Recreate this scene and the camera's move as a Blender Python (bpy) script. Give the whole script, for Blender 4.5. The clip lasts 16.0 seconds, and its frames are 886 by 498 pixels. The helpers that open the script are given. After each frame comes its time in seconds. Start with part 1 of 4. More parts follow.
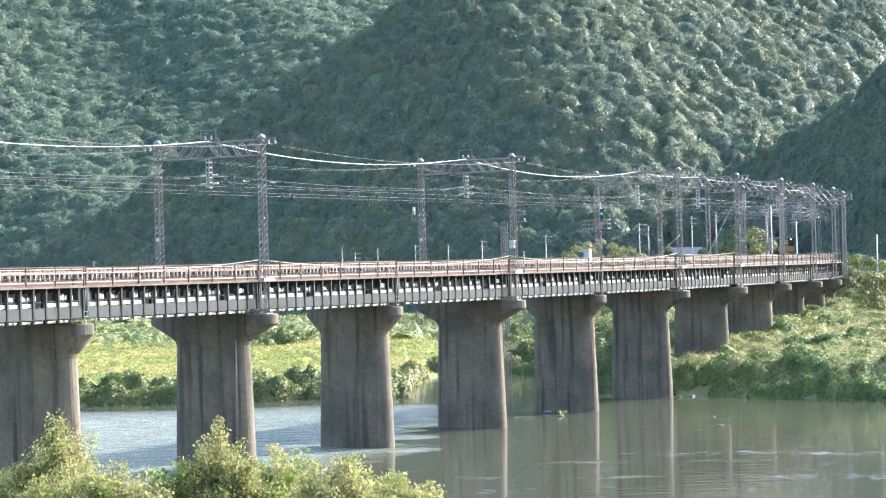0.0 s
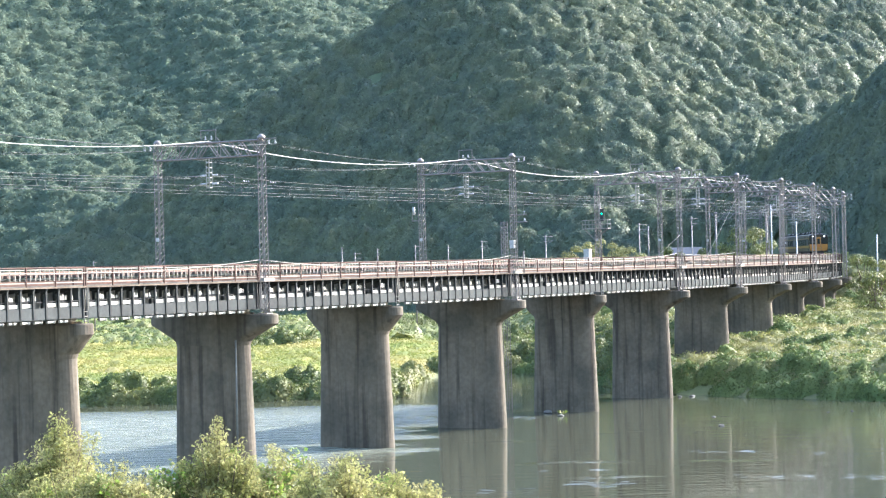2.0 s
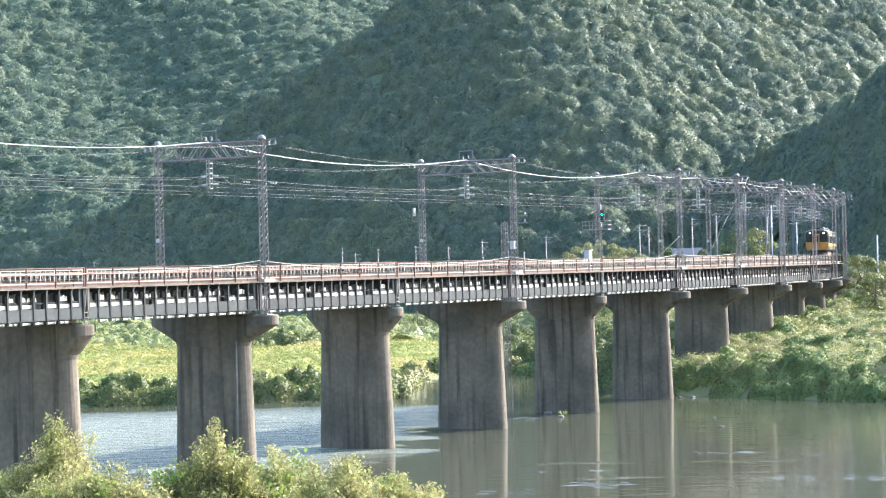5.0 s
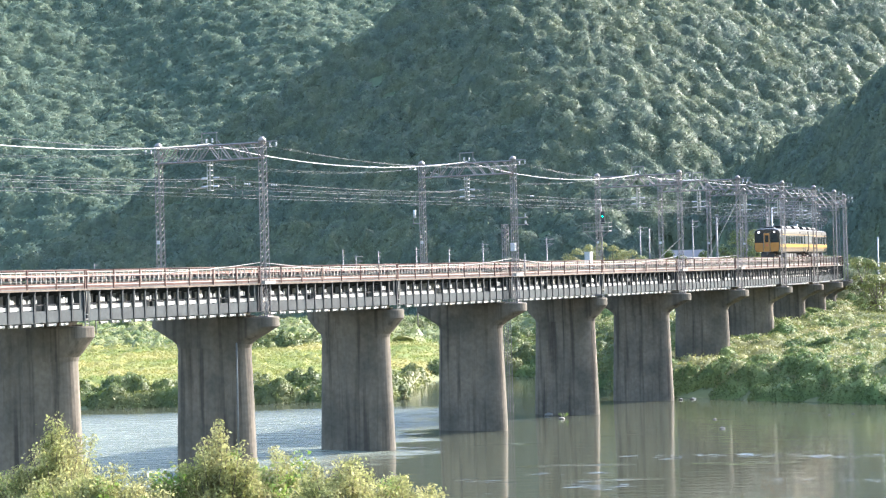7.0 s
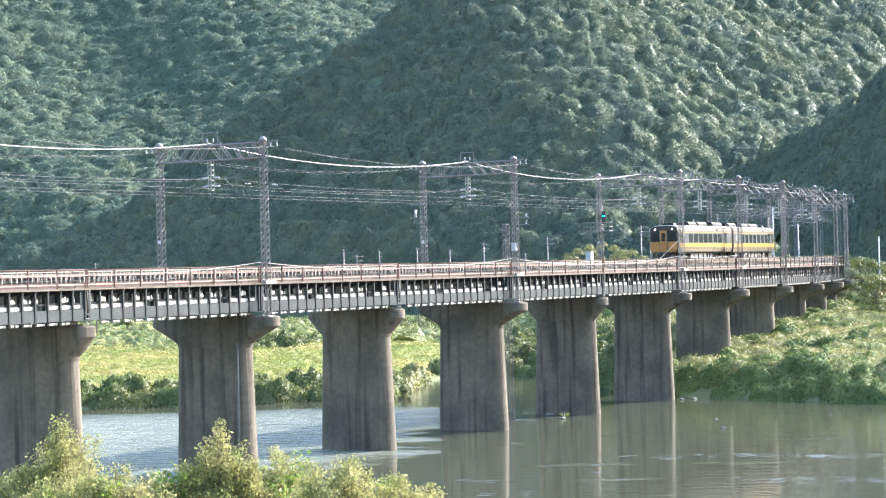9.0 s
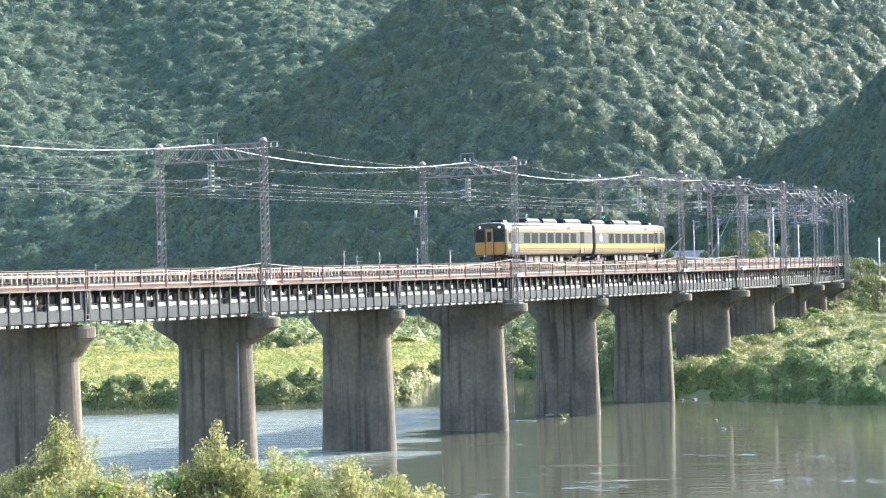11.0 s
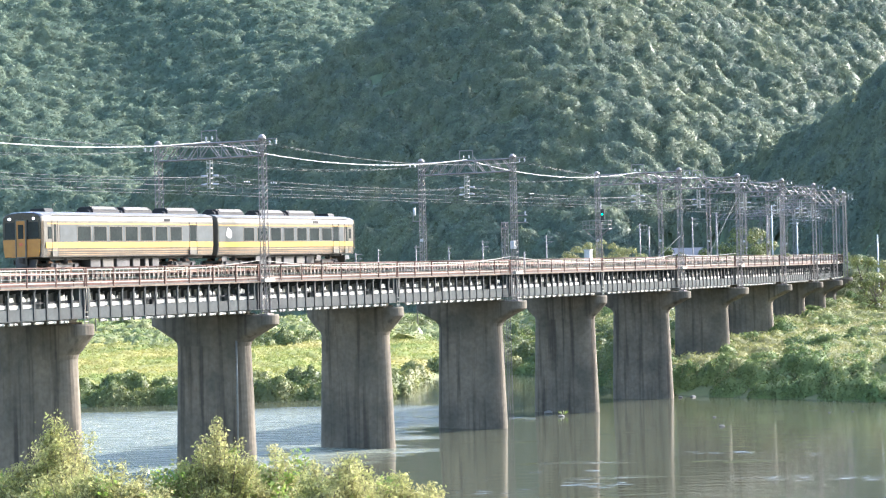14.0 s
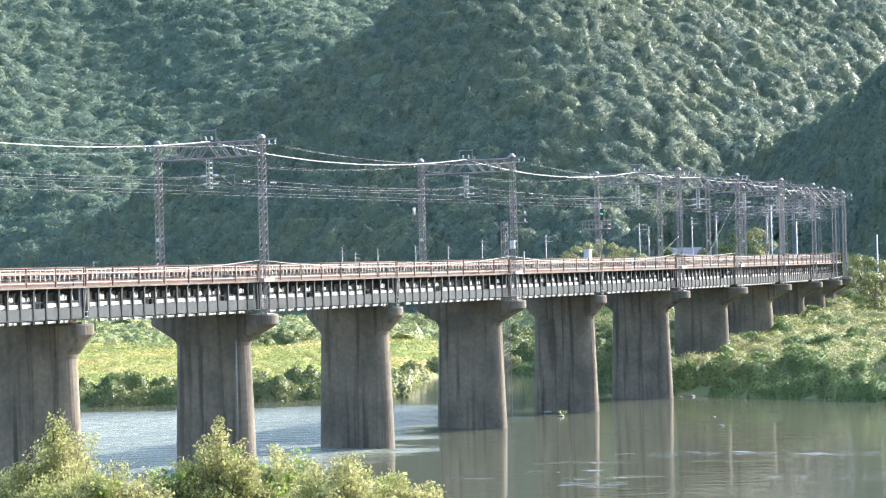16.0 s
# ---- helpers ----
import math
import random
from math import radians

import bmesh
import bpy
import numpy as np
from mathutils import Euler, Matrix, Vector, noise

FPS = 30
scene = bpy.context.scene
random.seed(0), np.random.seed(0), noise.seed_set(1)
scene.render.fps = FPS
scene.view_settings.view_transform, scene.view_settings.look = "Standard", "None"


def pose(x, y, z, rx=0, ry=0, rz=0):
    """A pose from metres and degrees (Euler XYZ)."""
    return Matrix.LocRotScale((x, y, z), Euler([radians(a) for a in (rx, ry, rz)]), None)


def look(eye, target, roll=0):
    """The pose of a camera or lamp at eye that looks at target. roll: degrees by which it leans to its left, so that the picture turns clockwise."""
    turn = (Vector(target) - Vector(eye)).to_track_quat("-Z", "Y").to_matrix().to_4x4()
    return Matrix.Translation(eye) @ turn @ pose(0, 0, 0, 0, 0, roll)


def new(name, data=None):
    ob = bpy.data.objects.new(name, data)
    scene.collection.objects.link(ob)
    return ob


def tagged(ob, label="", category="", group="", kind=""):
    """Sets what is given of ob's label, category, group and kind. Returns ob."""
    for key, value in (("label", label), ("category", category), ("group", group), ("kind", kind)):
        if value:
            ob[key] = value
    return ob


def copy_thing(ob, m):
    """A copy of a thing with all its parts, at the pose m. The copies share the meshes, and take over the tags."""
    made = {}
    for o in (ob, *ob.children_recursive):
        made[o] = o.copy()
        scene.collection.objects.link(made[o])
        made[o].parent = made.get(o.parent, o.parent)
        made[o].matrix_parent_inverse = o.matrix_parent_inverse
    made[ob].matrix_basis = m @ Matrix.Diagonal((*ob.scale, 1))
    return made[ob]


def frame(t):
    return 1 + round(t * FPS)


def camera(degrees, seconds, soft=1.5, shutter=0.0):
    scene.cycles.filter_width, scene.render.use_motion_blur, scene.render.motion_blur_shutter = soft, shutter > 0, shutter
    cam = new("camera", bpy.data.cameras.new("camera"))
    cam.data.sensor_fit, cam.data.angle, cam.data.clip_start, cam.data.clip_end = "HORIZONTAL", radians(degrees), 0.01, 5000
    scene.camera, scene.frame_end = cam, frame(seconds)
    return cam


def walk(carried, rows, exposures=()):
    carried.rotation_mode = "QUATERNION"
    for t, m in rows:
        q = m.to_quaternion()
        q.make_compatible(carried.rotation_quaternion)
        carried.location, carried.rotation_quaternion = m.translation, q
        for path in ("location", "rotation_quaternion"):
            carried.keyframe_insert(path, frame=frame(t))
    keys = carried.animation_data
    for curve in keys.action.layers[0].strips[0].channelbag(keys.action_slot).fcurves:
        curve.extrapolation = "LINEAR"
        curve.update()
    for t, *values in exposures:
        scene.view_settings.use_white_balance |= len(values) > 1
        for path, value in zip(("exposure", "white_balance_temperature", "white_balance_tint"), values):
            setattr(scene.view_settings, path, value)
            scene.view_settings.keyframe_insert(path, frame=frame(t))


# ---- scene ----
FOV = 23.84
FOCAL = 3714.3
EYE = (0.0, 0.0, 16.38)

# tripod sway: seconds, drift to the side and down in thousandths of a radian
SWAY = ((0, 0, 0), (2, 0, 0), (4.2, 0, 0), (6.3, .45, 1.30), (7, .42, 1.30), (7.5, .53, 1.40), (8, .62, 1.36),
        (8.5, .84, 1.18), (9.2, .80, 1.24), (11.3, .86, 1.60), (11.9, .62, 1.62), (12.2, .40, 1.1), (12.5, .25, .46), (13, .05, .27),
        (13.5, .30, .34), (14, .32, .25), (14.5, .30, .05), (15, .12, .22), (15.5, .15, .16), (16, .08, .14))


def aim(dx, dy):
    return look(EYE, (-dx * .1, 100, EYE[2] + .796 + dy * .1), -1.475)


cam = camera(FOV, 16.0, soft=1.2)
walk(cam, [(t, aim(dx, dy)) for t, dx, dy in SWAY], exposures=((0, 2.54, 5700, 14), (16, 2.54, 5700, 14)))

# ---- light ----
SUN_AZ, SUN_EL = radians(60), radians(28)      # azimuth from +Y towards +X
sun_dir = Vector((math.sin(SUN_AZ) * math.cos(SUN_EL), math.cos(SUN_AZ) * math.cos(SUN_EL), math.sin(SUN_EL)))
world = bpy.data.worlds.new("sky")
scene.world = world
world.use_nodes = True
wn = world.node_tree.nodes
sky = wn.new("ShaderNodeTexSky")
sky.sky_type, sky.sun_disc = "NISHITA", False
sky.sun_elevation, sky.sun_rotation = SUN_EL, SUN_AZ
sky.air_density, sky.dust_density, sky.ozone_density = 1.5, 4.0, 2.5
world.node_tree.links.new(sky.outputs[0], wn["Background"].inputs[0])
wn["Background"].inputs[1].default_value = 0.15
sun = new("sun", bpy.data.lights.new("sun", "SUN"))
sun.data.energy, sun.data.angle, sun.data.color = 3.6, radians(0.6), (1.0, 0.93, 0.80)
sun.matrix_basis = look(sun_dir * 300, (0, 0, 0))


# ---- materials ----
def mat(name, a, b=None, scale=1.0, rough=0.7, metal=0.0, bump=0.0, fine=None, stretch=(1, 1, 1), island=0.0, translucent=0.0,
        spec=0.5, rnd=0.0, streak=None, detail=5.0):
    """a and b: two colours mixed by noise of that scale (per metre); streak: a third colour in vertical streaks."""
    m = bpy.data.materials.new(name)
    m.use_nodes = True
    nt = m.node_tree
    N, L = nt.nodes, nt.links
    bs = N["Principled BSDF"]
    bs.inputs["Roughness"].default_value = rough
    bs.inputs["Metallic"].default_value = metal
    bs.inputs["Specular IOR Level"].default_value = spec
    b = b or tuple(c * .8 for c in a)
    geo = N.new("ShaderNodeNewGeometry")
    mp = N.new("ShaderNodeMapping")
    mp.inputs["Scale"].default_value = stretch
    L.new(geo.outputs["Position"], mp.inputs[0])

    def tex(sc, det=detail):
        n = N.new("ShaderNodeTexNoise")
        n.inputs["Scale"].default_value, n.inputs["Detail"].default_value = sc, det
        L.new(mp.outputs[0], n.inputs["Vector"])
        return n

    def mixc(fac, c1, c2):
        x = N.new("ShaderNodeMix")
        x.data_type = "RGBA"
        L.new(fac, x.inputs[0])
        for i, c in ((6, c1), (7, c2)):
            if isinstance(c, tuple):
                x.inputs[i].default_value = (*c, 1)
            else:
                L.new(c, x.inputs[i])
        return x.outputs[2]

    def ramp(src, lo, hi):
        r = N.new("ShaderNodeMapRange")
        r.inputs[1].default_value, r.inputs[2].default_value = lo, hi
        L.new(src, r.inputs[0])
        return r.outputs[0]

    n1 = tex(scale)
    col = mixc(ramp(n1.outputs["Fac"], .35, .65), a, b)
    if streak:
        mp2 = N.new("ShaderNodeMapping")
        mp2.inputs["Scale"].default_value = (1.4, 1.4, .06)
        L.new(geo.outputs["Position"], mp2.inputs[0])
        n3 = N.new("ShaderNodeTexNoise")
        n3.inputs["Scale"].default_value, n3.inputs["Detail"].default_value = 1.3, 4
        L.new(mp2.outputs[0], n3.inputs["Vector"])
        col = mixc(ramp(n3.outputs["Fac"], .5, .68), col, streak)
    n2 = tex(fine or scale * 9)
    hsv = N.new("ShaderNodeHueSaturation")
    L.new(col, hsv.inputs["Color"])
    val = ramp(n2.outputs["Fac"], .2, .8)
    mm = N.new("ShaderNodeMapRange")
    mm.inputs[3].default_value, mm.inputs[4].default_value = .78, 1.22
    L.new(val, mm.inputs[0])
    out = mm.outputs[0]
    for src, amount in ((geo.outputs["Random Per Island"], island), (None, rnd)):
        if amount:
            if src is None:
                src = N.new("ShaderNodeObjectInfo").outputs["Random"]
            r = N.new("ShaderNodeMapRange")
            r.inputs[3].default_value, r.inputs[4].default_value = 1 - amount, 1 + amount
            L.new(src, r.inputs[0])
            mu = N.new("ShaderNodeMath")
            mu.operation = "MULTIPLY"
            L.new(out, mu.inputs[0])
            L.new(r.outputs[0], mu.inputs[1])
            out = mu.outputs[0]
    L.new(out, hsv.inputs["Value"])
    L.new(hsv.outputs[0], bs.inputs["Base Color"])
    if bump:
        bp = N.new("ShaderNodeBump")
        bp.inputs["Strength"].default_value, bp.inputs["Distance"].default_value = min(1, bump), .05
        L.new(n2.outputs["Fac"], bp.inputs["Height"])
        L.new(bp.outputs[0], bs.inputs["Normal"])
    if translucent:
        tr = N.new("ShaderNodeBsdfTranslucent")
        L.new(hsv.outputs[0], tr.inputs[0])
        mx = N.new("ShaderNodeMixShader")
        mx.inputs[0].default_value = translucent
        L.new(bs.outputs[0], mx.inputs[1])
        L.new(tr.outputs[0], mx.inputs[2])
        L.new(mx.outputs[0], N["Material Output"].inputs[0])
    return m


def glow(name, colour, strength):
    m = mat(name, colour)
    bs = m.node_tree.nodes["Principled BSDF"]
    bs.inputs["Emission Color"].default_value = (*colour, 1)
    bs.inputs["Emission Strength"].default_value = strength
    return m


CONCRETE = mat("weathered_concrete", (.143, .120, .091), (.086, .077, .061), .3, .9, bump=.5, fine=2.5, streak=(.059, .050, .040), spec=.15)
GIRDER = mat("grey_girder_paint", (.138, .142, .135), (.111, .114, .109), .5, .55, fine=4, spec=.1)
HANGER = mat("dark_hanger_paint", (.037, .039, .039), (.028, .031, .031), .6, .6, fine=5, spec=.08)
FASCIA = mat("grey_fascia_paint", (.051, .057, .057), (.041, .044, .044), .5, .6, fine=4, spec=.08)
RUST = mat("rusty_brown_paint", (.095, .053, .041), (.062, .041, .034), .8, .75, fine=5, spec=.15)
# cream of the drop posts, and of the sun patches built along the girder
CREAM = mat("cream_post_and_sun_patch", (.315, .304, .269), (.244, .234, .203), .7, .6, fine=4)
PALE = mat("pale_railing_paint", (.225, .215, .179), (.175, .158, .131), .9, .6, fine=6)
WALKWAY = mat("walkway_plate", (.141, .118, .093), (.096, .076, .058), .6, .8, fine=3, spec=.15)
STEEL = mat("galvanised_lattice", (.208, .183, .171), (.152, .134, .128), .7, .6, .15, fine=5)
WIRE = mat("overhead_wire_metal", (.078, .082, .082), None, 1, .6, .3, spec=.15)
FEEDER = mat("bright_feeder_wire", (.377, .387, .377), None, 1, .45)
PORCELAIN = mat("white_porcelain", (.403, .403, .393), None, 2, .25)
TIMBER = mat("sleeper_timber", (.126, .089, .067), (.081, .063, .052), .9, .85, rnd=.2, fine=7)
RAILM = mat("rail_steel", (.178, .111, .081), (.126, .081, .067), 1, .5, .4)
EARTH = mat("river_bank_soil", (.078, .099, .031), (.114, .119, .047), .06, .95, bump=.8, fine=.8)
SLOPE = mat("forest_floor", (.060, .085, .045), (.08, .10, .05), .08, 1, bump=1, fine=.6)
MEADOW = mat("meadow_grass", (.153, .186, .039), (.265, .236, .071), .05, .8, island=.08, translucent=.35, fine=.3)
SHRUB = mat("shrub_leaves", (.086, .115, .024), (.146, .150, .043), .11, .6, island=.3, translucent=.3, fine=.5)
DARKSHRUB = mat("dark_shrub_leaves", (.071, .112, .033), (.143, .169, .057), .12, .6, island=.35, translucent=.3, fine=.5, spec=.2)
REED = mat("reed_leaves", (.155, .169, .051), (.206, .198, .075), .1, .7, island=.18, translucent=.3, fine=.6)
# both hill forests: paler, bluer leaf colours with distance haze mixed in
FOREST = mat("hazed_forest_leaves", (.110, .142, .106), (.147, .169, .106), .10, .5, island=.18, translucent=.38, fine=.4, spec=.08)
FAR_FOREST = mat("hazed_distant_leaves", (.104, .143, .101), (.128, .161, .107), .07, .55, island=.18, translucent=.38, fine=.3, spec=.08)
BUSH = mat("bush_leaves", (.200, .212, .068), (.290, .270, .119), 1.2, .7, island=.4, translucent=.5, spec=.25, fine=5)
VINE = mat("bright_vine_leaves", (.142, .249, .030), (.190, .272, .047), 1.2, .45, island=.25, translucent=.45, fine=5)
BARK = mat("bark", (.104, .081, .059), None, 3, .9)
BALLAST = mat("track_ballast", (.185, .155, .133), (.133, .111, .096), .5, .95, bump=1, fine=6)
SILVER = mat("brushed_stainless_body", (.100, .094, .083), (.084, .080, .070), .3, .42, .12, fine=2, spec=.25)
SKYGREY = mat("pale_grey_blue_panel", (.054, .064, .068), (.049, .057, .062), .4, .4, fine=2, spec=.2)
YELLOW = mat("yellow_band_paint", (.318, .180, .023), (.292, .165, .023), .5, .35, fine=2)
YFRONT = mat("orange_yellow_cab_paint", (.306, .128, .012), (.278, .119, .012), .5, .4, fine=2)
BLACK = mat("black_cab_paint", (.016, .016, .018), None, 1, .18)
UNDER = mat("underframe_grey", (.056, .053, .052), (.033, .031, .030), .8, .7, fine=4)
UNDERPALE = mat("pale_equipment_box", (.058, .053, .044), (.041, .037, .034), .8, .6, fine=4)
ROOFM = mat("roof_grey", (.074, .074, .073), (.048, .048, .048), .6, .8, fine=3, spec=.2)
HOOD = mat("dark_roof_hood", (.021, .021, .022), (.015, .015, .016), .8, .7, spec=.2)
BROWNLINE = mat("brown_side_stripe", (.249, .154, .071), None, .5, .5)
REDBLOCK = mat("red_emblem", (.407, .089, .030), None, 1, .5)
GLASS = mat("tinted_window_glass", (.018, .022, .022), (.025, .030, .030), .6, .15, spec=.1)
HEADLIGHT = glow("headlight_glow", (1.0, .93, .93), 5)
GREENLAMP = glow("green_signal_glow", (.02, 1.0, .38), 1.1)
SIGNALBLACK = mat("signal_black", (.02, .02, .02), None, 1, .5)
BOX = mat("grey_cabinet_paint", (.344, .350, .344), (.300, .305, .300), 1, .5)
ROCK = mat("river_rock", (.118, .111, .096), (.074, .074, .067), 1, .8, bump=.8)
RIPPLE = mat("ripple_water", (.072, .078, .072), (.055, .061, .055), 2, .14)
ROOFTILE = mat("grey_roof_tile", (.074, .078, .081), (.056, .059, .063), 1, .6)
PLASTER = mat("house_plaster", (.203, .196, .177), None, 1, .8)


def water_material():
    m = bpy.data.materials.new("river_water")
    m.use_nodes = True
    N, L = m.node_tree.nodes, m.node_tree.links
    bs = N["Principled BSDF"]
    bs.inputs["IOR"].default_value = 1.33
    geo = N.new("ShaderNodeNewGeometry")
    hs = []
    for sc, st in ((.8, (.22, 1.0, 1)), (.09, (.5, 1.4, 1))):
        mp = N.new("ShaderNodeMapping")
        mp.inputs["Scale"].default_value = st
        L.new(geo.outputs["Position"], mp.inputs[0])
        n = N.new("ShaderNodeTexNoise")
        n.inputs["Scale"].default_value, n.inputs["Detail"].default_value = sc, 4
        L.new(mp.outputs[0], n.inputs["Vector"])
        hs.append(n)
    # the riffle upstream is rough, the pool smooth
    sep = N.new("ShaderNodeSeparateXYZ")
    L.new(geo.outputs["Position"], sep.inputs[0])
    rx = N.new("ShaderNodeMapRange")
    rx.inputs[1].default_value, rx.inputs[2].default_value, rx.inputs[3].default_value, rx.inputs[4].default_value = -12.0, -4.0, 1, 0
    slant = N.new("ShaderNodeMath")
    slant.operation = "MULTIPLY_ADD"
    slant.inputs[1].default_value, slant.inputs[2].default_value = -.12, 24
    edge = N.new("ShaderNodeMath")
    L.new(sep.outputs[1], slant.inputs[0])
    L.new(slant.outputs[0], edge.inputs[0])
    L.new(sep.outputs[0], edge.inputs[1])
    broken = N.new("ShaderNodeMath")
    broken.operation = "MULTIPLY_ADD"
    broken.inputs[1].default_value = 26
    L.new(hs[1].outputs["Fac"], broken.inputs[0])
    far_off = N.new("ShaderNodeMath")
    far_off.inputs[1].default_value = -15
    L.new(edge.outputs[0], far_off.inputs[0])
    L.new(far_off.outputs[0], broken.inputs[2])
    L.new(broken.outputs[0], rx.inputs[0])
    patch = N.new("ShaderNodeMapRange")
    patch.inputs[1].default_value, patch.inputs[2].default_value = .62, .80
    patch.inputs[4].default_value = .35
    L.new(hs[1].outputs["Fac"], patch.inputs[0])
    ad = N.new("ShaderNodeMath")
    ad.operation, ad.use_clamp = "ADD", True
    L.new(patch.outputs[0], ad.inputs[1])
    ry = N.new("ShaderNodeMapRange")
    ry.inputs[1].default_value, ry.inputs[2].default_value, ry.inputs[3].default_value, ry.inputs[4].default_value = 236, 252, 1, 0
    L.new(sep.outputs[1], ry.inputs[0])
    both = N.new("ShaderNodeMath")
    both.operation = "MULTIPLY"
    L.new(rx.outputs[0], both.inputs[0])
    L.new(ry.outputs[0], both.inputs[1])
    L.new(both.outputs[0], ad.inputs[0])
    # sky glare on the riffle is put into a paler base colour
    shallow = N.new("ShaderNodeMix")
    shallow.data_type = "RGBA"
    shallow.inputs[6].default_value, shallow.inputs[7].default_value = (.050, .053, .036, 1), (.18, .195, .155, 1)
    L.new(both.outputs[0], shallow.inputs[0])
    L.new(shallow.outputs[2], bs.inputs["Base Color"])
    rough = N.new("ShaderNodeMapRange")
    rough.inputs[3].default_value, rough.inputs[4].default_value = .06, .22
    L.new(both.outputs[0], rough.inputs[0])
    L.new(rough.outputs[0], bs.inputs["Roughness"])
    sc2 = N.new("ShaderNodeMapRange")
    sc2.inputs[3].default_value, sc2.inputs[4].default_value = .02, 1.0
    L.new(ad.outputs[0], sc2.inputs[0])
    bp = N.new("ShaderNodeBump")
    bp.inputs["Distance"].default_value = 2.2
    L.new(sc2.outputs[0], bp.inputs["Strength"])
    L.new(hs[0].outputs["Fac"], bp.inputs["Height"])
    L.new(bp.outputs[0], bs.inputs["Normal"])
    return m


WATER = water_material()


# ---- mesh helpers ----
class Shape:
    """Collects boxes, bars and prisms into one mesh."""

    def __init__(self):
        self.v, self.f, self.smooth = [], [], []

    def add(self, verts, faces, smooth=False):
        k = len(self.v)
        self.v += [tuple(p) for p in verts]
        self.f += [tuple(i + k for i in q) for q in faces]
        self.smooth += [smooth] * len(faces)
        return self

    def box(self, c, s, m=None, chamfer=0.0):
        x, y, z = (a / 2 for a in s)
        if chamfer:
            e = chamfer
            ring = [(-x + e, -y), (x - e, -y), (x, -y + e), (x, y - e), (x - e, y), (-x + e, y), (-x, y - e), (-x, -y + e)]
            return self.prism([(a + c[0], b + c[1]) for a, b in ring], c[2] - z, c[2] + z)
        vs = [Vector((a * x, b * y, d * z)) for a, b, d in
              ((-1, -1, -1), (1, -1, -1), (1, 1, -1), (-1, 1, -1), (-1, -1, 1), (1, -1, 1), (1, 1, 1), (-1, 1, 1))]
        vs = [(m @ p if m else p) + Vector(c) for p in vs]
        return self.add(vs, [(0, 3, 2, 1), (4, 5, 6, 7), (0, 1, 5, 4), (1, 2, 6, 5), (2, 3, 7, 6), (3, 0, 4, 7)])

    def prism(self, ring, z0, z1, axis="z", smooth=False):
        """Extrudes a 2D ring; axis z: (x, y) from z0 to z1; axis x: (y, z) along x; axis y: (x, z) along y."""
        def at(p, h):
            return {"z": (p[0], p[1], h), "x": (h, p[0], p[1]), "y": (p[0], h, p[1])}[axis]
        n = len(ring)
        vs = [at(p, z0) for p in ring] + [at(p, z1) for p in ring]
        fs = [(i, (i + 1) % n, n + (i + 1) % n, n + i) for i in range(n)]
        self.add(vs, fs, smooth)
        k = len(self.v) - 2 * n
        self.f += [tuple(k + i for i in reversed(range(n))), tuple(k + n + i for i in range(n))]
        self.smooth += [False, False]
        return self

    def bar(self, p, q, r, n=4, r2=None):
        p, q = Vector(p), Vector(q)
        d = (q - p)
        if d.length < 1e-6:
            return self
        d.normalize()
        a = d.orthogonal().normalized()
        b = d.cross(a)
        r2 = r if r2 is None else r2
        an = [2 * math.pi * (i + .5) / n for i in range(n)]
        vs = [p + (a * math.cos(t) + b * math.sin(t)) * r for t in an] + [q + (a * math.cos(t) + b * math.sin(t)) * r2 for t in an]
        fs = [(i, (i + 1) % n, n + (i + 1) % n, n + i) for i in range(n)] + [tuple(reversed(range(n))), tuple(range(n, 2 * n))]
        return self.add(vs, fs, n > 5)

    def rings(self, rows, smooth=True, caps=True):
        """Skins rings of equal length."""
        n = len(rows[0])
        vs = [p for r in rows for p in r]
        fs = [(j * n + i, j * n + (i + 1) % n, (j + 1) * n + (i + 1) % n, (j + 1) * n + i) for j in range(len(rows) - 1) for i in range(n)]
        if caps:
            fs += [tuple(reversed(range(n))), tuple((len(rows) - 1) * n + i for i in range(n))]
        return self.add(vs, fs, smooth)

    def lathe(self, c, prof, n=10, axis="z"):
        rows = []
        for r, h in prof:
            ring = []
            for i in range(n):
                t = 2 * math.pi * i / n
                u, w = r * math.cos(t), r * math.sin(t)
                ring.append({"z": (c[0] + u, c[1] + w, c[2] + h), "y": (c[0] + u, c[1] + h, c[2] - w), "x": (c[0] + h, c[1] + u, c[2] + w)}[axis])
            rows.append(ring)
        return self.rings(rows)

    def mesh(self, name, material):
        me = bpy.data.meshes.new(name)
        me.from_pydata(self.v, [], self.f)
        me.polygons.foreach_set("use_smooth", self.smooth)
        me.materials.append(material)
        me.update()
        return me


def part(name, shape, material, parent, label=""):
    ob = new(name, shape if isinstance(shape, bpy.types.Mesh) else shape.mesh(name, material))
    ob.parent = parent
    return tagged(ob, label) if label else ob


def thing(name, label, category, group="", kind=""):
    return tagged(new(name), label, category, group, kind)


def big_mesh(name, verts, faces, material, smooth=False):
    """A large mesh from numpy arrays of quads or triangles."""
    me = bpy.data.meshes.new(name)
    n, k = faces.shape
    me.vertices.add(len(verts))
    me.vertices.foreach_set("co", np.ascontiguousarray(verts, dtype=np.float32).ravel())
    me.loops.add(n * k)
    me.loops.foreach_set("vertex_index", np.ascontiguousarray(faces, dtype=np.int32).ravel())
    me.polygons.add(n)
    me.polygons.foreach_set("loop_start", np.arange(0, n * k, k, dtype=np.int32))
    me.polygons.foreach_set("use_smooth", np.full(n, smooth, dtype=bool))
    me.update(calc_edges=True)
    me.validate()
    me.materials.append(material)
    return new(name, me)


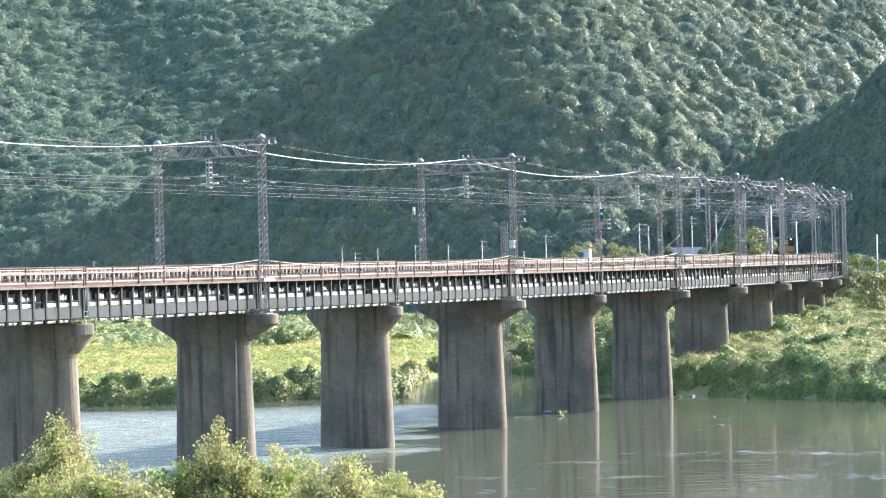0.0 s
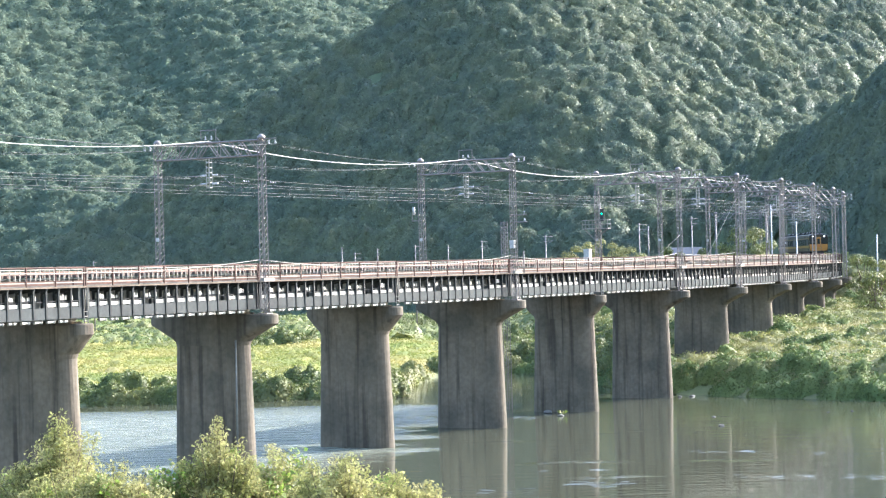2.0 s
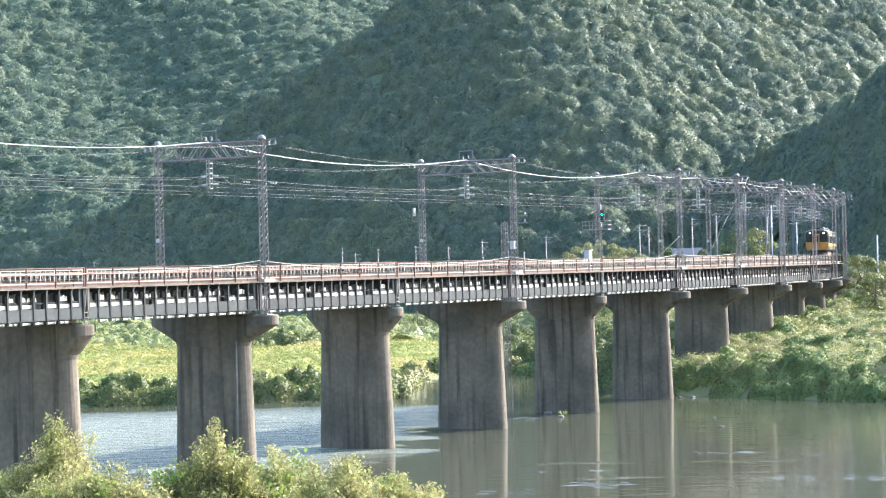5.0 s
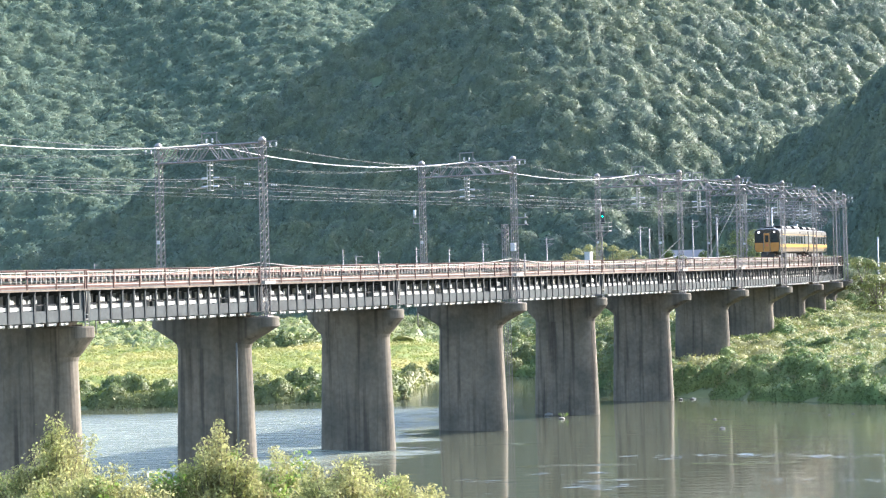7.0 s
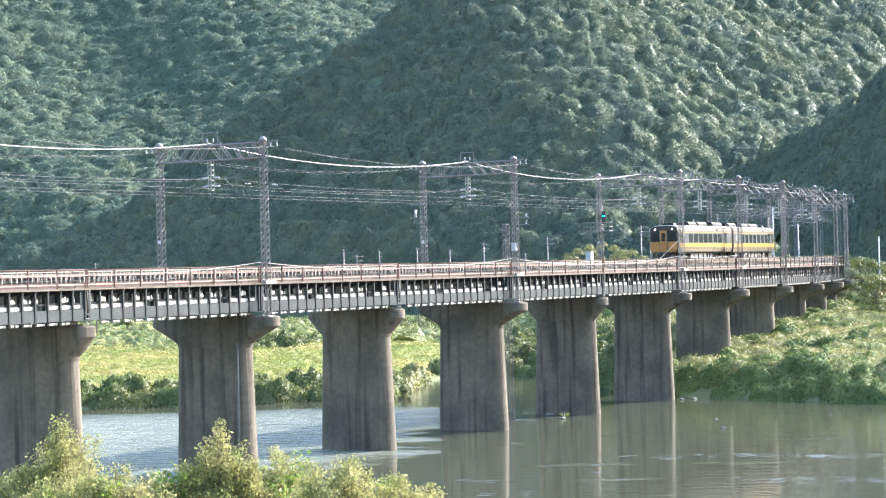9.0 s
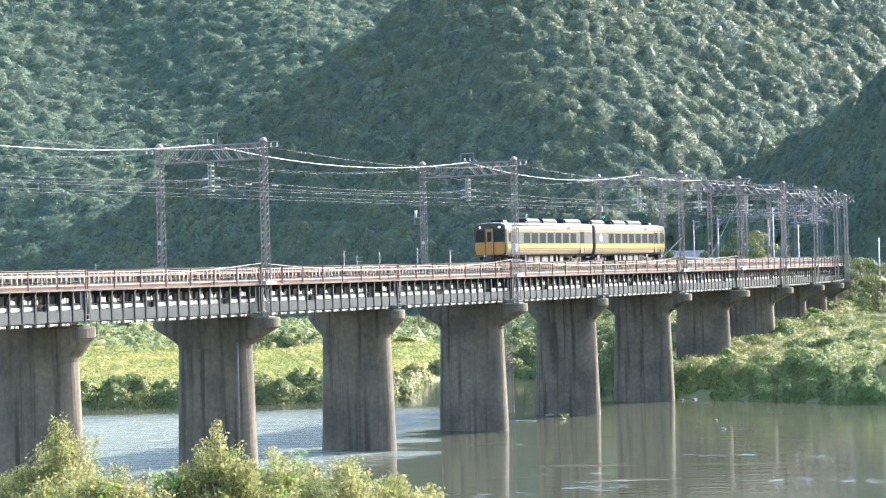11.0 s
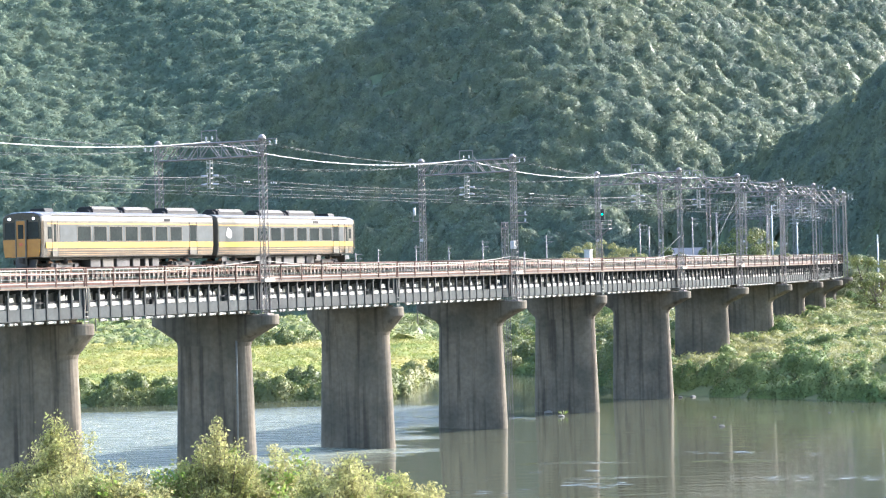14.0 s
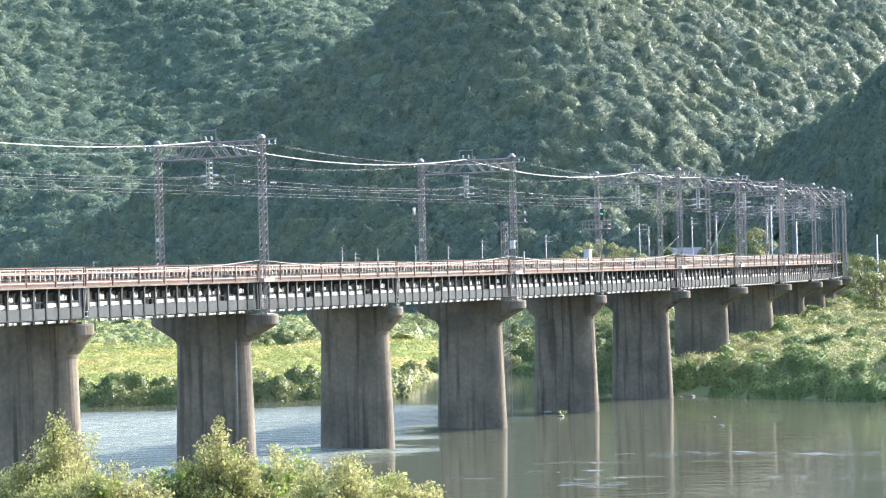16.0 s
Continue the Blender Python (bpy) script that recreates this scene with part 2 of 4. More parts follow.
# ---- the railway's line: curvature grows from a straight, near the eye, into the bend ----
PIER = 22.144
RAIL_Z = 16.65
GRADE = -.00145
_s = np.arange(-150, 361, .25)
_phi = radians(28.7417) - (-.70526e-3 * _s + 2.7457e-5 * _s ** 2 / 2 - .49154e-7 * _s ** 3 / 3)
_phi = np.where(_s < 27, 0.51099, _phi)
_x = np.concatenate(([0], np.cumsum((np.sin(_phi[1:]) + np.sin(_phi[:-1])) / 2 * .25)))
_y = np.concatenate(([0], np.cumsum((np.cos(_phi[1:]) + np.cos(_phi[:-1])) / 2 * .25)))
_x += -5.924 - np.interp(27, _s, _x)
_y += 196.722 - np.interp(27, _s, _y)


def line(s, off=0.0, z=0.0):
    """The point s metres along the line, off metres to its far side; z counts from the water, on the line's grade."""
    x, y, p = (float(np.interp(s, _s, a)) for a in (_x, _y, _phi))
    return Vector((x - math.cos(p) * off, y + math.sin(p) * off, z + GRADE * s))


def heading(s):
    return 90 - math.degrees(float(np.interp(s, _s, _phi)))


def at_line(s, off=0.0):
    p = line(s, off)
    return pose(p.x, p.y, p.z, 0, 0, heading(s))


def chord(s0, s1):
    """A pose at s0 whose x axis runs to s1."""
    a, b = line(s0), line(s1)
    d = b - a
    return Matrix.Translation(a) @ Matrix.Rotation(math.atan2(d.y, d.x), 4, "Z") @ Matrix.Rotation(-math.asin(d.z / d.length), 4, "Y")


# ---- ground ----
def smooth_step(a, b, x):
    t = np.clip((x - a) / (b - a), 0, 1)
    return t * t * (3 - 2 * t)


def wave(x, y, f, seed):
    r = np.random.RandomState(seed)
    out = 0
    for i in range(6):
        a, ph, k = r.uniform(0, 6.28), r.uniform(0, 6.28), f * r.uniform(.6, 1.7)
        out = out + np.sin((x * math.cos(a) + y * math.sin(a)) * k + ph)
    return out / 6


def shore(x):
    """Where the far bank's waterline lies."""
    return np.interp(x, (-400, -60, -14, -7, -2, 9, 14, 19, 25, 48, 70, 400), (262, 262, 264, 270, 311, 315, 312, 290, 259, 235, 226, 200))


def hill(x, y):
    n = wave(x, y, .05, 1) * 4 + wave(x, y, .13, 2) * 2.2
    fold = np.sqrt((x - 30 + (y - 560) * .33) ** 2 + 200) - 14
    a = 62 - .05 * (x + 95) + .80 * (y - 560) - .34 * fold + .09 * (x - 22)
    b = 58 + .75 * (x + 60.1) - .157 * (y - 584.5)
    main = np.minimum(a, b) + n
    c = 36.5 + 1.4 * (x - 70.7) + .4 * (y - 540)
    c = np.minimum(c, 37.5 - .776 * (x - 70.7) - .7 * (y - 540)) + n * .8
    c = c - np.clip(440 - y, 0, 200) * .9
    g = np.abs(((x + y * .55) / 75 + .25) % 2 - 1)
    far = 4 + .55 * (y - 690) + 6 * (g - .5) + wave(x, y, .035, 3) * 8
    far = np.where(y < 660, -50, np.minimum(far, 330))
    return np.maximum(np.maximum(np.minimum(main, 210), c), far)


def ground_z(x, y):
    d = y - shore(x)
    r = smooth_step(14, 30, x)
    bed = np.clip(d * .25, -1.8, 0)
    left = .25 + smooth_step(0, 7, d) * .7 + np.clip(d, 0, 260) * .013
    right = .3 + smooth_step(0, 9, d) * 2.0 + np.clip(d, 0, 75) * .058 + np.clip(d - 75, 0, 120) * .012
    z = np.where(d < 0, bed, left * (1 - r) + right * r + wave(x, y, .25, 5) * .35 * smooth_step(3, 20, d))
    near = np.interp(y, (-400, -4, 6, 20, 48, 66, 80, 90), (15, 14.7, 14.5, 13.2, 9.3, 2.0, -.8, -2))
    z = np.where(y < 90, np.maximum(z, near), z)
    # the embankment behind the bend
    m = np.clip((y - 300) / 20, 0, 1)
    i = np.arange(0, len(_s), 8)
    i = i[(_s[i] > 238)]
    dist = np.full(np.shape(x), 1e3)
    for k in i:
        dist = np.minimum(dist, np.hypot(x - _x[k], y - _y[k]))
    z = np.maximum(z, np.where(dist < 60, 15.9 - .62 * np.maximum(dist - 4.6, 0), -9))
    h = hill(x, y)
    h = np.where(dist < 9, np.minimum(h, 15.6), h)
    return np.where(y > 430, np.maximum(z, h), np.maximum(z, np.where((x > 60) & (dist > 12), np.minimum(h, 60), -9)))


def build_ground():
    xs = np.concatenate((np.arange(-2400, -300, 150), np.arange(-300, -120, 12), np.arange(-120, 170, 3.0), np.arange(170, 330, 12), np.arange(330, 2400, 150)))
    ys = np.concatenate((np.arange(-1200, -60, 120), np.arange(-60, 100, 4), np.arange(100, 215, 10), np.arange(215, 720, 3.0), np.arange(720, 1000, 8),
                         np.arange(1000, 2700, 100)))
    X, Y = np.meshgrid(xs, ys)
    Z = ground_z(X, Y)
    nx, ny = len(xs), len(ys)
    i = np.arange(nx * ny).reshape(ny, nx)
    q = np.stack((i[:-1, :-1], i[:-1, 1:], i[1:, 1:], i[1:, :-1]), -1).reshape(-1, 4)
    ob = big_mesh("ground", np.stack((X, Y, Z), -1).reshape(-1, 3), q, EARTH, True)
    ob.data.materials.append(SLOPE)
    cy = Y[:-1, :-1].ravel() + 2
    zc = Z[:-1, :-1].ravel()
    hc = hill(X[:-1, :-1].ravel(), cy)
    ob.data.polygons.foreach_set("material_index", ((cy > 400) & (hc > zc - .5)).astype(np.int32))
    tagged(ob, "grassy river banks rising into steep wooded hillsides", "ground", kind="structure")
    w = Shape().add([(-900, -200, 0), (900, -200, 0), (900, 420, 0), (-900, 420, 0)], [(0, 1, 2, 3)])
    ob = new("water", w.mesh("water", WATER))
    tagged(ob, "calm green river with rippled shallows, sky glare put into their colour", "river", kind="structure")


build_ground()


# ---- foliage ----
def leaf_cloud(rs, blobs, count, size, up=.35):
    """Leaf quads on the shells of blobs (x, y, z, r): returns count x 4 x 3."""
    blobs = np.array(blobs, dtype=float)
    pick = rs.choice(len(blobs), count, p=blobs[:, 3] ** 2 / (blobs[:, 3] ** 2).sum())
    d = rs.normal(size=(count, 3))
    d[:, 2] = np.abs(d[:, 2]) * 1.0 - .35
    d /= np.linalg.norm(d, axis=1)[:, None]
    c = blobs[pick, :3] + d * blobs[pick, 3:4] * rs.uniform(.72, 1.06, (count, 1)) * (1, 1, .8)
    nrm = d + rs.normal(size=(count, 3)) * .38 + (0, 0, up)
    nrm /= np.linalg.norm(nrm, axis=1)[:, None]
    a = np.cross(nrm, rs.normal(size=(count, 3)))
    a /= np.linalg.norm(a, axis=1)[:, None] + 1e-9
    b = np.cross(nrm, a)
    s = size * rs.uniform(.6, 1.35, (count, 1))
    t = s * rs.uniform(.5, .9, (count, 1))
    return np.stack((c - a * s, c - b * t, c + a * s, c + b * t), 1)


def jittered(rs, x0, x1, y0, y1, step, deep=1.0):
    X, Y = np.meshgrid(np.arange(x0, x1, step), np.arange(y0, y1, step * deep))
    n = X.size
    return X.ravel() + rs.uniform(-.5, .5, n) * step, Y.ravel() + rs.uniform(-.5, .5, n) * step * deep


def in_view(x, y, margin=1.12):
    return np.abs(x) < (.2111 * y + 6) * margin


def clear_of_line(x, y, gap):
    d = np.full(x.shape, 1e3)
    for k in range(0, len(_s), 12):
        d = np.minimum(d, np.hypot(x - _x[k], y - _y[k]))
    return d > gap


def clear_of_piers(x, y):
    d = np.full(x.shape, 1e3)
    for u in range(2, 12):
        p = line(u * PIER)
        d = np.minimum(d, np.hypot(x - p.x, y - p.y))
    for k in range(0, len(_s), 12):
        if _s[k] > 232:
            d = np.minimum(d, np.hypot(x - _x[k], y - _y[k]) - 3)
    return d > 4.4


def canopy(name, area, step, spots, clumps, leaves, size, material, seed, label, category, allow=None, jitter=.5, lift=.35, depth=1.0):
    """One stretch of vegetation: domed crowns (x, y, r, h) with lesser clumps over them, as a closed skin over the ground, and single
    leaves scattered all over it. clumps: how many to each crown, their radius and their height; depth: how deep crowns are to their width."""
    rs = np.random.RandomState(seed)
    x0, x1, y0, y1 = area
    gx, gy = np.arange(x0, x1, step), np.arange(y0, y1, step)
    X, Y = np.meshgrid(gx, gy)
    G = ground_z(X, Y)
    H = np.zeros_like(G)

    def dome(x, y, r, h, add):
        i0, i1 = max(0, int((x - r - x0) / step)), min(len(gx), int((x + r - x0) / step) + 2)
        j0, j1 = max(0, int((y - r - y0) / step)), min(len(gy), int((y + r - y0) / step) + 2)
        if i0 >= i1 or j0 >= j1:
            return
        q = 1 - ((X[j0:j1, i0:i1] - x) ** 2 + ((Y[j0:j1, i0:i1] - y) / depth) ** 2) / (r * r)
        v = h * np.sqrt(np.clip(q, 0, 1))
        if add:
            H[j0:j1, i0:i1] += np.where(H[j0:j1, i0:i1] > 0, v, 0)
        else:
            H[j0:j1, i0:i1] = np.maximum(H[j0:j1, i0:i1], v)
    for x, y, r, h in spots:
        dome(x, y, r, h, False)
    per, cr, ch = clumps
    for x, y, r, h in spots:
        for _ in range(per):
            a, d = rs.uniform(0, 6.28), r * math.sqrt(rs.uniform(0, 1))
            k = rs.uniform(.55, 1.3)
            dome(x + d * math.cos(a), y + d * math.sin(a) * depth, cr * k, ch * k * rs.uniform(.5, 1.2), True)
    Z = G + H + rs.uniform(-.5, .5, H.shape) * step * .35 * (H > 0) - .05
    nx, ny = len(gx), len(gy)
    jx = rs.uniform(-.3, .3, X.shape) * step
    jy = rs.uniform(-.3, .3, X.shape) * step
    V = np.stack((X + jx, Y + jy, Z), -1).reshape(-1, 3)
    i = np.arange(nx * ny).reshape(ny, nx)
    q = np.stack((i[:-1, :-1], i[:-1, 1:], i[1:, 1:], i[1:, :-1]), -1).reshape(-1, 4)
    ok = (H.ravel()[q] > .12).any(1) & in_view(V[q[:, 0], 0], V[q[:, 0], 1], 1.15)
    if allow is not None:
        ok &= allow(V[q].mean(1))
    q = q[ok]
    P = V[q]
    nrm = np.cross(P[:, 2] - P[:, 0], P[:, 3] - P[:, 1])
    area2 = np.linalg.norm(nrm, axis=1)
    nrm /= area2[:, None]
    w = np.minimum(area2, step * step * 5)
    pick = rs.choice(len(q), leaves, p=w / w.sum())
    u, v = rs.uniform(0, 1, (leaves, 1)), rs.uniform(0, 1, (leaves, 1))
    c = (P[pick, 0] * (1 - u) + P[pick, 1] * u) * (1 - v) + (P[pick, 3] * (1 - u) + P[pick, 2] * u) * v
    n = nrm[pick] + rs.normal(size=(leaves, 3)) * jitter
    n /= np.linalg.norm(n, axis=1)[:, None]
    c = c + nrm[pick] * rs.uniform(-.2, 1, (leaves, 1)) * lift
    a = np.cross(n, rs.normal(size=(leaves, 3)))
    a /= np.linalg.norm(a, axis=1)[:, None] + 1e-9
    b = np.cross(n, a)
    sz = size * rs.uniform(.5, 1.4, (leaves, 1))
    T = np.stack((c - a * sz - b * sz * .5, c + a * sz - b * sz * .5, c + b * sz), 1).reshape(-1, 3)
    used = np.unique(q)
    back = np.zeros(len(V), dtype=np.int64)
    back[used] = np.arange(len(used))
    q = back[q]
    tri = np.concatenate((q[:, [0, 1, 2]], q[:, [0, 2, 3]], np.arange(len(T)).reshape(-1, 3) + len(used)))
    ob = big_mesh(name, np.concatenate((V[used], T)), tri, material, True)
    return tagged(ob, label, category, kind="stuff")


def on_hill(p):
    return hill(p[:, 0], p[:, 1]) > 3


def build_forest():
    rs = np.random.RandomState(7)
    x, y = jittered(rs, -150, 175, 395, 700, 5.4, .66)
    h = hill(x, y)
    z = ground_z(x, y)
    keep = in_view(x, y) & (h > 5.0) & (h > z - .8) & clear_of_line(x, y, 9) & (z < 16.4 + .160 * y)
    x, y = x[keep], y[keep]
    r = rs.uniform(2.8, 5.0, len(x))
    spots = list(zip(x, y, r, r * rs.uniform(.38, .7, len(x))))
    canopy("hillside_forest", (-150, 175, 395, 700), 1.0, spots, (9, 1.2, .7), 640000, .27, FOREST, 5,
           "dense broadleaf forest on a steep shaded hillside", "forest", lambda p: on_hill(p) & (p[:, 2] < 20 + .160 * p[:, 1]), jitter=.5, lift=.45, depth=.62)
    x, y = jittered(rs, -250, 12, 660, 1080, 7.0, .66)
    z = ground_z(x, y)
    keep = in_view(x, y) & (z > 10) & (z < 16.4 + .165 * y)
    x, y = x[keep], y[keep]
    r = rs.uniform(3.4, 6.2, len(x))
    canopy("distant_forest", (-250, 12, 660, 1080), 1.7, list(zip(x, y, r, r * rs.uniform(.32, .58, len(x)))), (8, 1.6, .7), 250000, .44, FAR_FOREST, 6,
           "forest on the farther hillside, blue-green haze put into its colour", "forest", lambda p: on_hill(p) & (p[:, 2] < 20 + .165 * p[:, 1]), jitter=.5, lift=.6, depth=.62)


def build_banks():
    rs = np.random.RandomState(17)
    # shrubs on the far bank, below and behind the bridge's end
    x, y = jittered(rs, 12, 105, 222, 400, 2.3)
    d = y - shore(x)
    keep = in_view(x, y, 1.2) & (d > .2) & clear_of_piers(x, y) & (rs.uniform(size=len(x)) < np.where(d < 8 + 9 * wave(x, y, .15, 33), 1, .22))
    x, y, d = x[keep], y[keep], d[keep]
    r = rs.uniform(1.0, 2.2, len(x))
    canopy("bank_shrubs", (10, 108, 220, 402), .5, list(zip(x, y, r, r * rs.uniform(.45, 1.05, len(x)) * np.where(d < 4, .75, 1.05))), (9, .5, .32), 270000, .13, DARKSHRUB, 15,
           "lush green shrubs crowding the river bank", "shrubs", jitter=.7, lift=.3)
    # tall herbs on the same slope
    x, y = jittered(rs, 20, 110, 234, 390, 1.8)
    d = y - shore(x)
    keep = in_view(x, y, 1.2) & (d > 5) & clear_of_piers(x, y)
    x, y = x[keep], y[keep]
    r = rs.uniform(1.0, 2.1, len(x))
    canopy("bank_herbs", (18, 112, 232, 392), .6, list(zip(x, y, r, r * rs.uniform(.3, .75, len(x)))), (4, .45, .22), 230000, .12, REED, 25,
           "yellow-green tall herbs over the sloping bank", "grass", jitter=.9, lift=.5)
    # the meadow
    x, y = jittered(rs, -95, 22, 262, 510, 2.3)
    d = y - shore(x)
    z = ground_z(x, y)
    keep = in_view(x, y, 1.2) & (d > 1.5) & (z < 9) & (hill(x, y) < 6)
    x, y = x[keep], y[keep]
    r = rs.uniform(1.2, 2.6, len(x))
    canopy("meadow_grass", (-97, 24, 262, 512), .9, list(zip(x, y, r, rs.uniform(.15, .75, len(x)) * (1 + .5 * wave(x, y, .1, 77)))), (4, .7, .25), 230000, .15, MEADOW, 27,
           "sunlit yellow-green meadow of tall grass", "grass", jitter=.9, lift=.45)
    # bushes along the meadow's edge and in clumps on it
    x, y = jittered(rs, -75, 26, 262, 480, 2.6)
    d = y - shore(x)
    z = ground_z(x, y)
    clump = wave(x, y, .12, 9)
    keep = in_view(x, y, 1.2) & (d > .2) & (z < 9) & clear_of_piers(x, y) & (((d < 8 + 7 * wave(x, y, .2, 55)) & (x < 0)) | ((clump > .42) & (d > 50)) | ((x > 4) & (d < 60)))
    x, y, d = x[keep], y[keep], d[keep]
    r = rs.uniform(1.1, 2.3, len(x)) * np.where(x > 3, 1.4, 1)
    canopy("meadow_bushes", (-78, 30, 260, 484), .6, list(zip(x, y, r, r * rs.uniform(.5, 1.0, len(x)))), (8, .65, .45), 210000, .15, SHRUB, 29,
           "low green bushes along the meadow's water edge", "shrubs", jitter=.7, lift=.3)
    # scrub along the foot of the hill and on the embankment
    x, y = jittered(rs, -110, 95, 385, 505, 3.6)
    z = ground_z(x, y)
    keep = in_view(x, y, 1.2) & (hill(x, y) < 8) & (z < 17) & clear_of_line(x, y, 7) & (rs.uniform(size=len(x)) < np.where(x > 20, .8, .9))
    x, y = x[keep], y[keep]
    r = rs.uniform(1.4, 2.8, len(x))
    canopy("trackside_scrub", (-112, 97, 383, 507), .8, list(zip(x, y, r, r * rs.uniform(.7, 1.3, len(x)) * np.where(x > 20, 1, .6))), (7, .7, .4), 130000, .17, SHRUB, 31,
           "green scrub beside the railway embankment", "shrubs", jitter=.7)


def bush(name, x, y, top, radius, seed, leaves, label, vine=0.0, spire=0.0):
    """A leafy bush near the eye: stems and a crown of single leaves; top: its height above the water."""
    rs = np.random.RandomState(seed)
    g = float(ground_z(np.array([x]), np.array([y]))[0])
    h = top - g
    root = thing(name, label, "bush", "bushes on the near bank")
    root.matrix_basis = pose(x, y, g)
    stems, q, hung = Shape(), [], []
    shoots = 110
    for i in range(shoots):
        t, r = rs.uniform(0, 6.28), radius * math.sqrt(rs.uniform(0, 1))
        lift = rs.uniform(.60, .92) - .34 * (r / radius) ** 2
        if spire and i < 12:
            r = rs.uniform(0, 1) * spire * (.25 + .12 * i)
            lift = 1 - .03 * i
        elif rs.uniform() < .18:
            lift += rs.uniform(.04, .10)
        e = np.array((r * math.cos(t), r * math.sin(t), h * lift))
        mid = np.array((e[0] * .45, e[1] * .45, e[2] * .55)) + rs.normal(size=3) * .08
        foot = np.array((rs.uniform(-.15, .15), rs.uniform(-.15, .15), -.2))
        stems.bar(foot, mid, .022, 5, .016).bar(mid, e, .016, 5, .005)
        climbed = rs.uniform() < vine * .9
        n = int(leaves * 4.2 / shoots)
        f = rs.uniform(0, 1, (n, 1)) ** .75
        axis = mid + (e - mid) * f
        wide = rs.uniform(.15, .30) * radius * (1.15 - .75 * f)
        c = axis + rs.normal(size=(n, 3)) * wide * (.62, .62, .5)
        nrm = rs.normal(size=(n, 3)) + (0, 0, .6)
        nrm /= np.linalg.norm(nrm, axis=1)[:, None]
        a = np.cross(nrm, rs.normal(size=(n, 3)))
        a /= np.linalg.norm(a, axis=1)[:, None] + 1e-9
        b = np.cross(nrm, a)
        s1 = .042 * rs.uniform(.55, 1.35, (n, 1))
        w1 = s1 * rs.uniform(.28, .5, (n, 1))
        if climbed:
            k = (rs.uniform(size=n) < .4) & (f[:, 0] > .3)
            hung.append(np.stack((c - a * s1 * 1.2, c - b * s1 * .9, c + a * s1 * 1.2, c + b * s1 * .9), 1)[k])
        q.append(np.stack((c - a * s1, c - b * w1, c + a * s1, c + b * w1), 1))
    part("branchwork", stems, BARK, root)
    q = np.concatenate(q)
    crown = big_mesh("crown", q.reshape(-1, 3), np.arange(len(q) * 4).reshape(-1, 4), BUSH)
    crown.parent = root
    if hung:
        q = np.concatenate(hung)
        v = big_mesh("vine", q.reshape(-1, 3), np.arange(len(q) * 4).reshape(-1, 4), VINE)
        v.parent = root
        tagged(v, "bright green climbing vine leaves")
    return root


BUSHES = []


def build_bushes():
    d = 42.0
    for px, py, rad, seed, n, label, vine, spire in (
            (92, 734, 1.5, 41, 9000, "pale olive-green leafy bush with a tall pointed top", 0, .42),
            (190, 798, 1.4, 42, 7500, "low yellow-green bush on the near bank", .12, 0),
            (375, 742, 1.2, 43, 6500, "slender bush with a bare spindly top", .1, .22),
            (475, 768, 1.55, 44, 9000, "sunlit olive bush hung with bright vine leaves", .25, 0),
            (595, 784, 1.4, 45, 8000, "rounded pale green bush on the near bank", .05, 0),
            (700, 818, 1.15, 46, 6500, "low trailing bush on the near bank", .05, 0),
            (10, 815, 1.4, 47, 6500, "yellow-green bush on the near bank", .2, 0),
            (300, 812, 1.35, 49, 7500, "yellow-green bush on the near bank", .15, 0),
            (400, 796, 1.3, 50, 7000, "green bush with bright vine leaves on the near bank", .3, 0),
            (120, 805, 1.3, 51, 6500, "low yellow-green bush on the near bank", .05, 0),
            (985, 872, .5, 48, 900, "small bush tip on the near bank", .2, 0)):
        dd = d + (seed % 3) * 1.2
        horizon = 470.6 - (px - 784) * .0257
        BUSHES.append(bush("riverside_bush", (px - 784) / FOCAL * dd, dd, EYE[2] - (py - horizon) / FOCAL * dd, rad, seed, n, label, vine, spire))


def build_tree(x, y, top, radius, seed, label, material, low=.42):
    rs = np.random.RandomState(seed)
    g = float(ground_z(np.array([x]), np.array([y]))[0])
    root = thing("tree", label, "tree", "trees by the line")
    root.matrix_basis = pose(x, y, g)
    h = top - g
    trunk = Shape().bar((0, 0, -.3), (rs.normal() * .1, 0, h * .45), .20, 8, .14)
    blobs = []
    for i in range(15):
        t, r = rs.uniform(0, 6.28), radius * math.sqrt(rs.uniform(.02, 1)) * .75
        e = (r * math.cos(t), r * math.sin(t), h * rs.uniform(low, .93) * (1 - .22 * (r / radius) ** 2))
        trunk.bar((0, 0, h * rs.uniform(.25, .45)), e, .09, 5, .03)
        blobs.append((*e, radius * rs.uniform(.24, .4)))
    part("trunk", trunk, BARK, root)
    q = leaf_cloud(rs, blobs, 3600, .13)
    c = big_mesh("crown", q.reshape(-1, 3), np.arange(len(q) * 4).reshape(-1, 4), material)
    c.parent = root


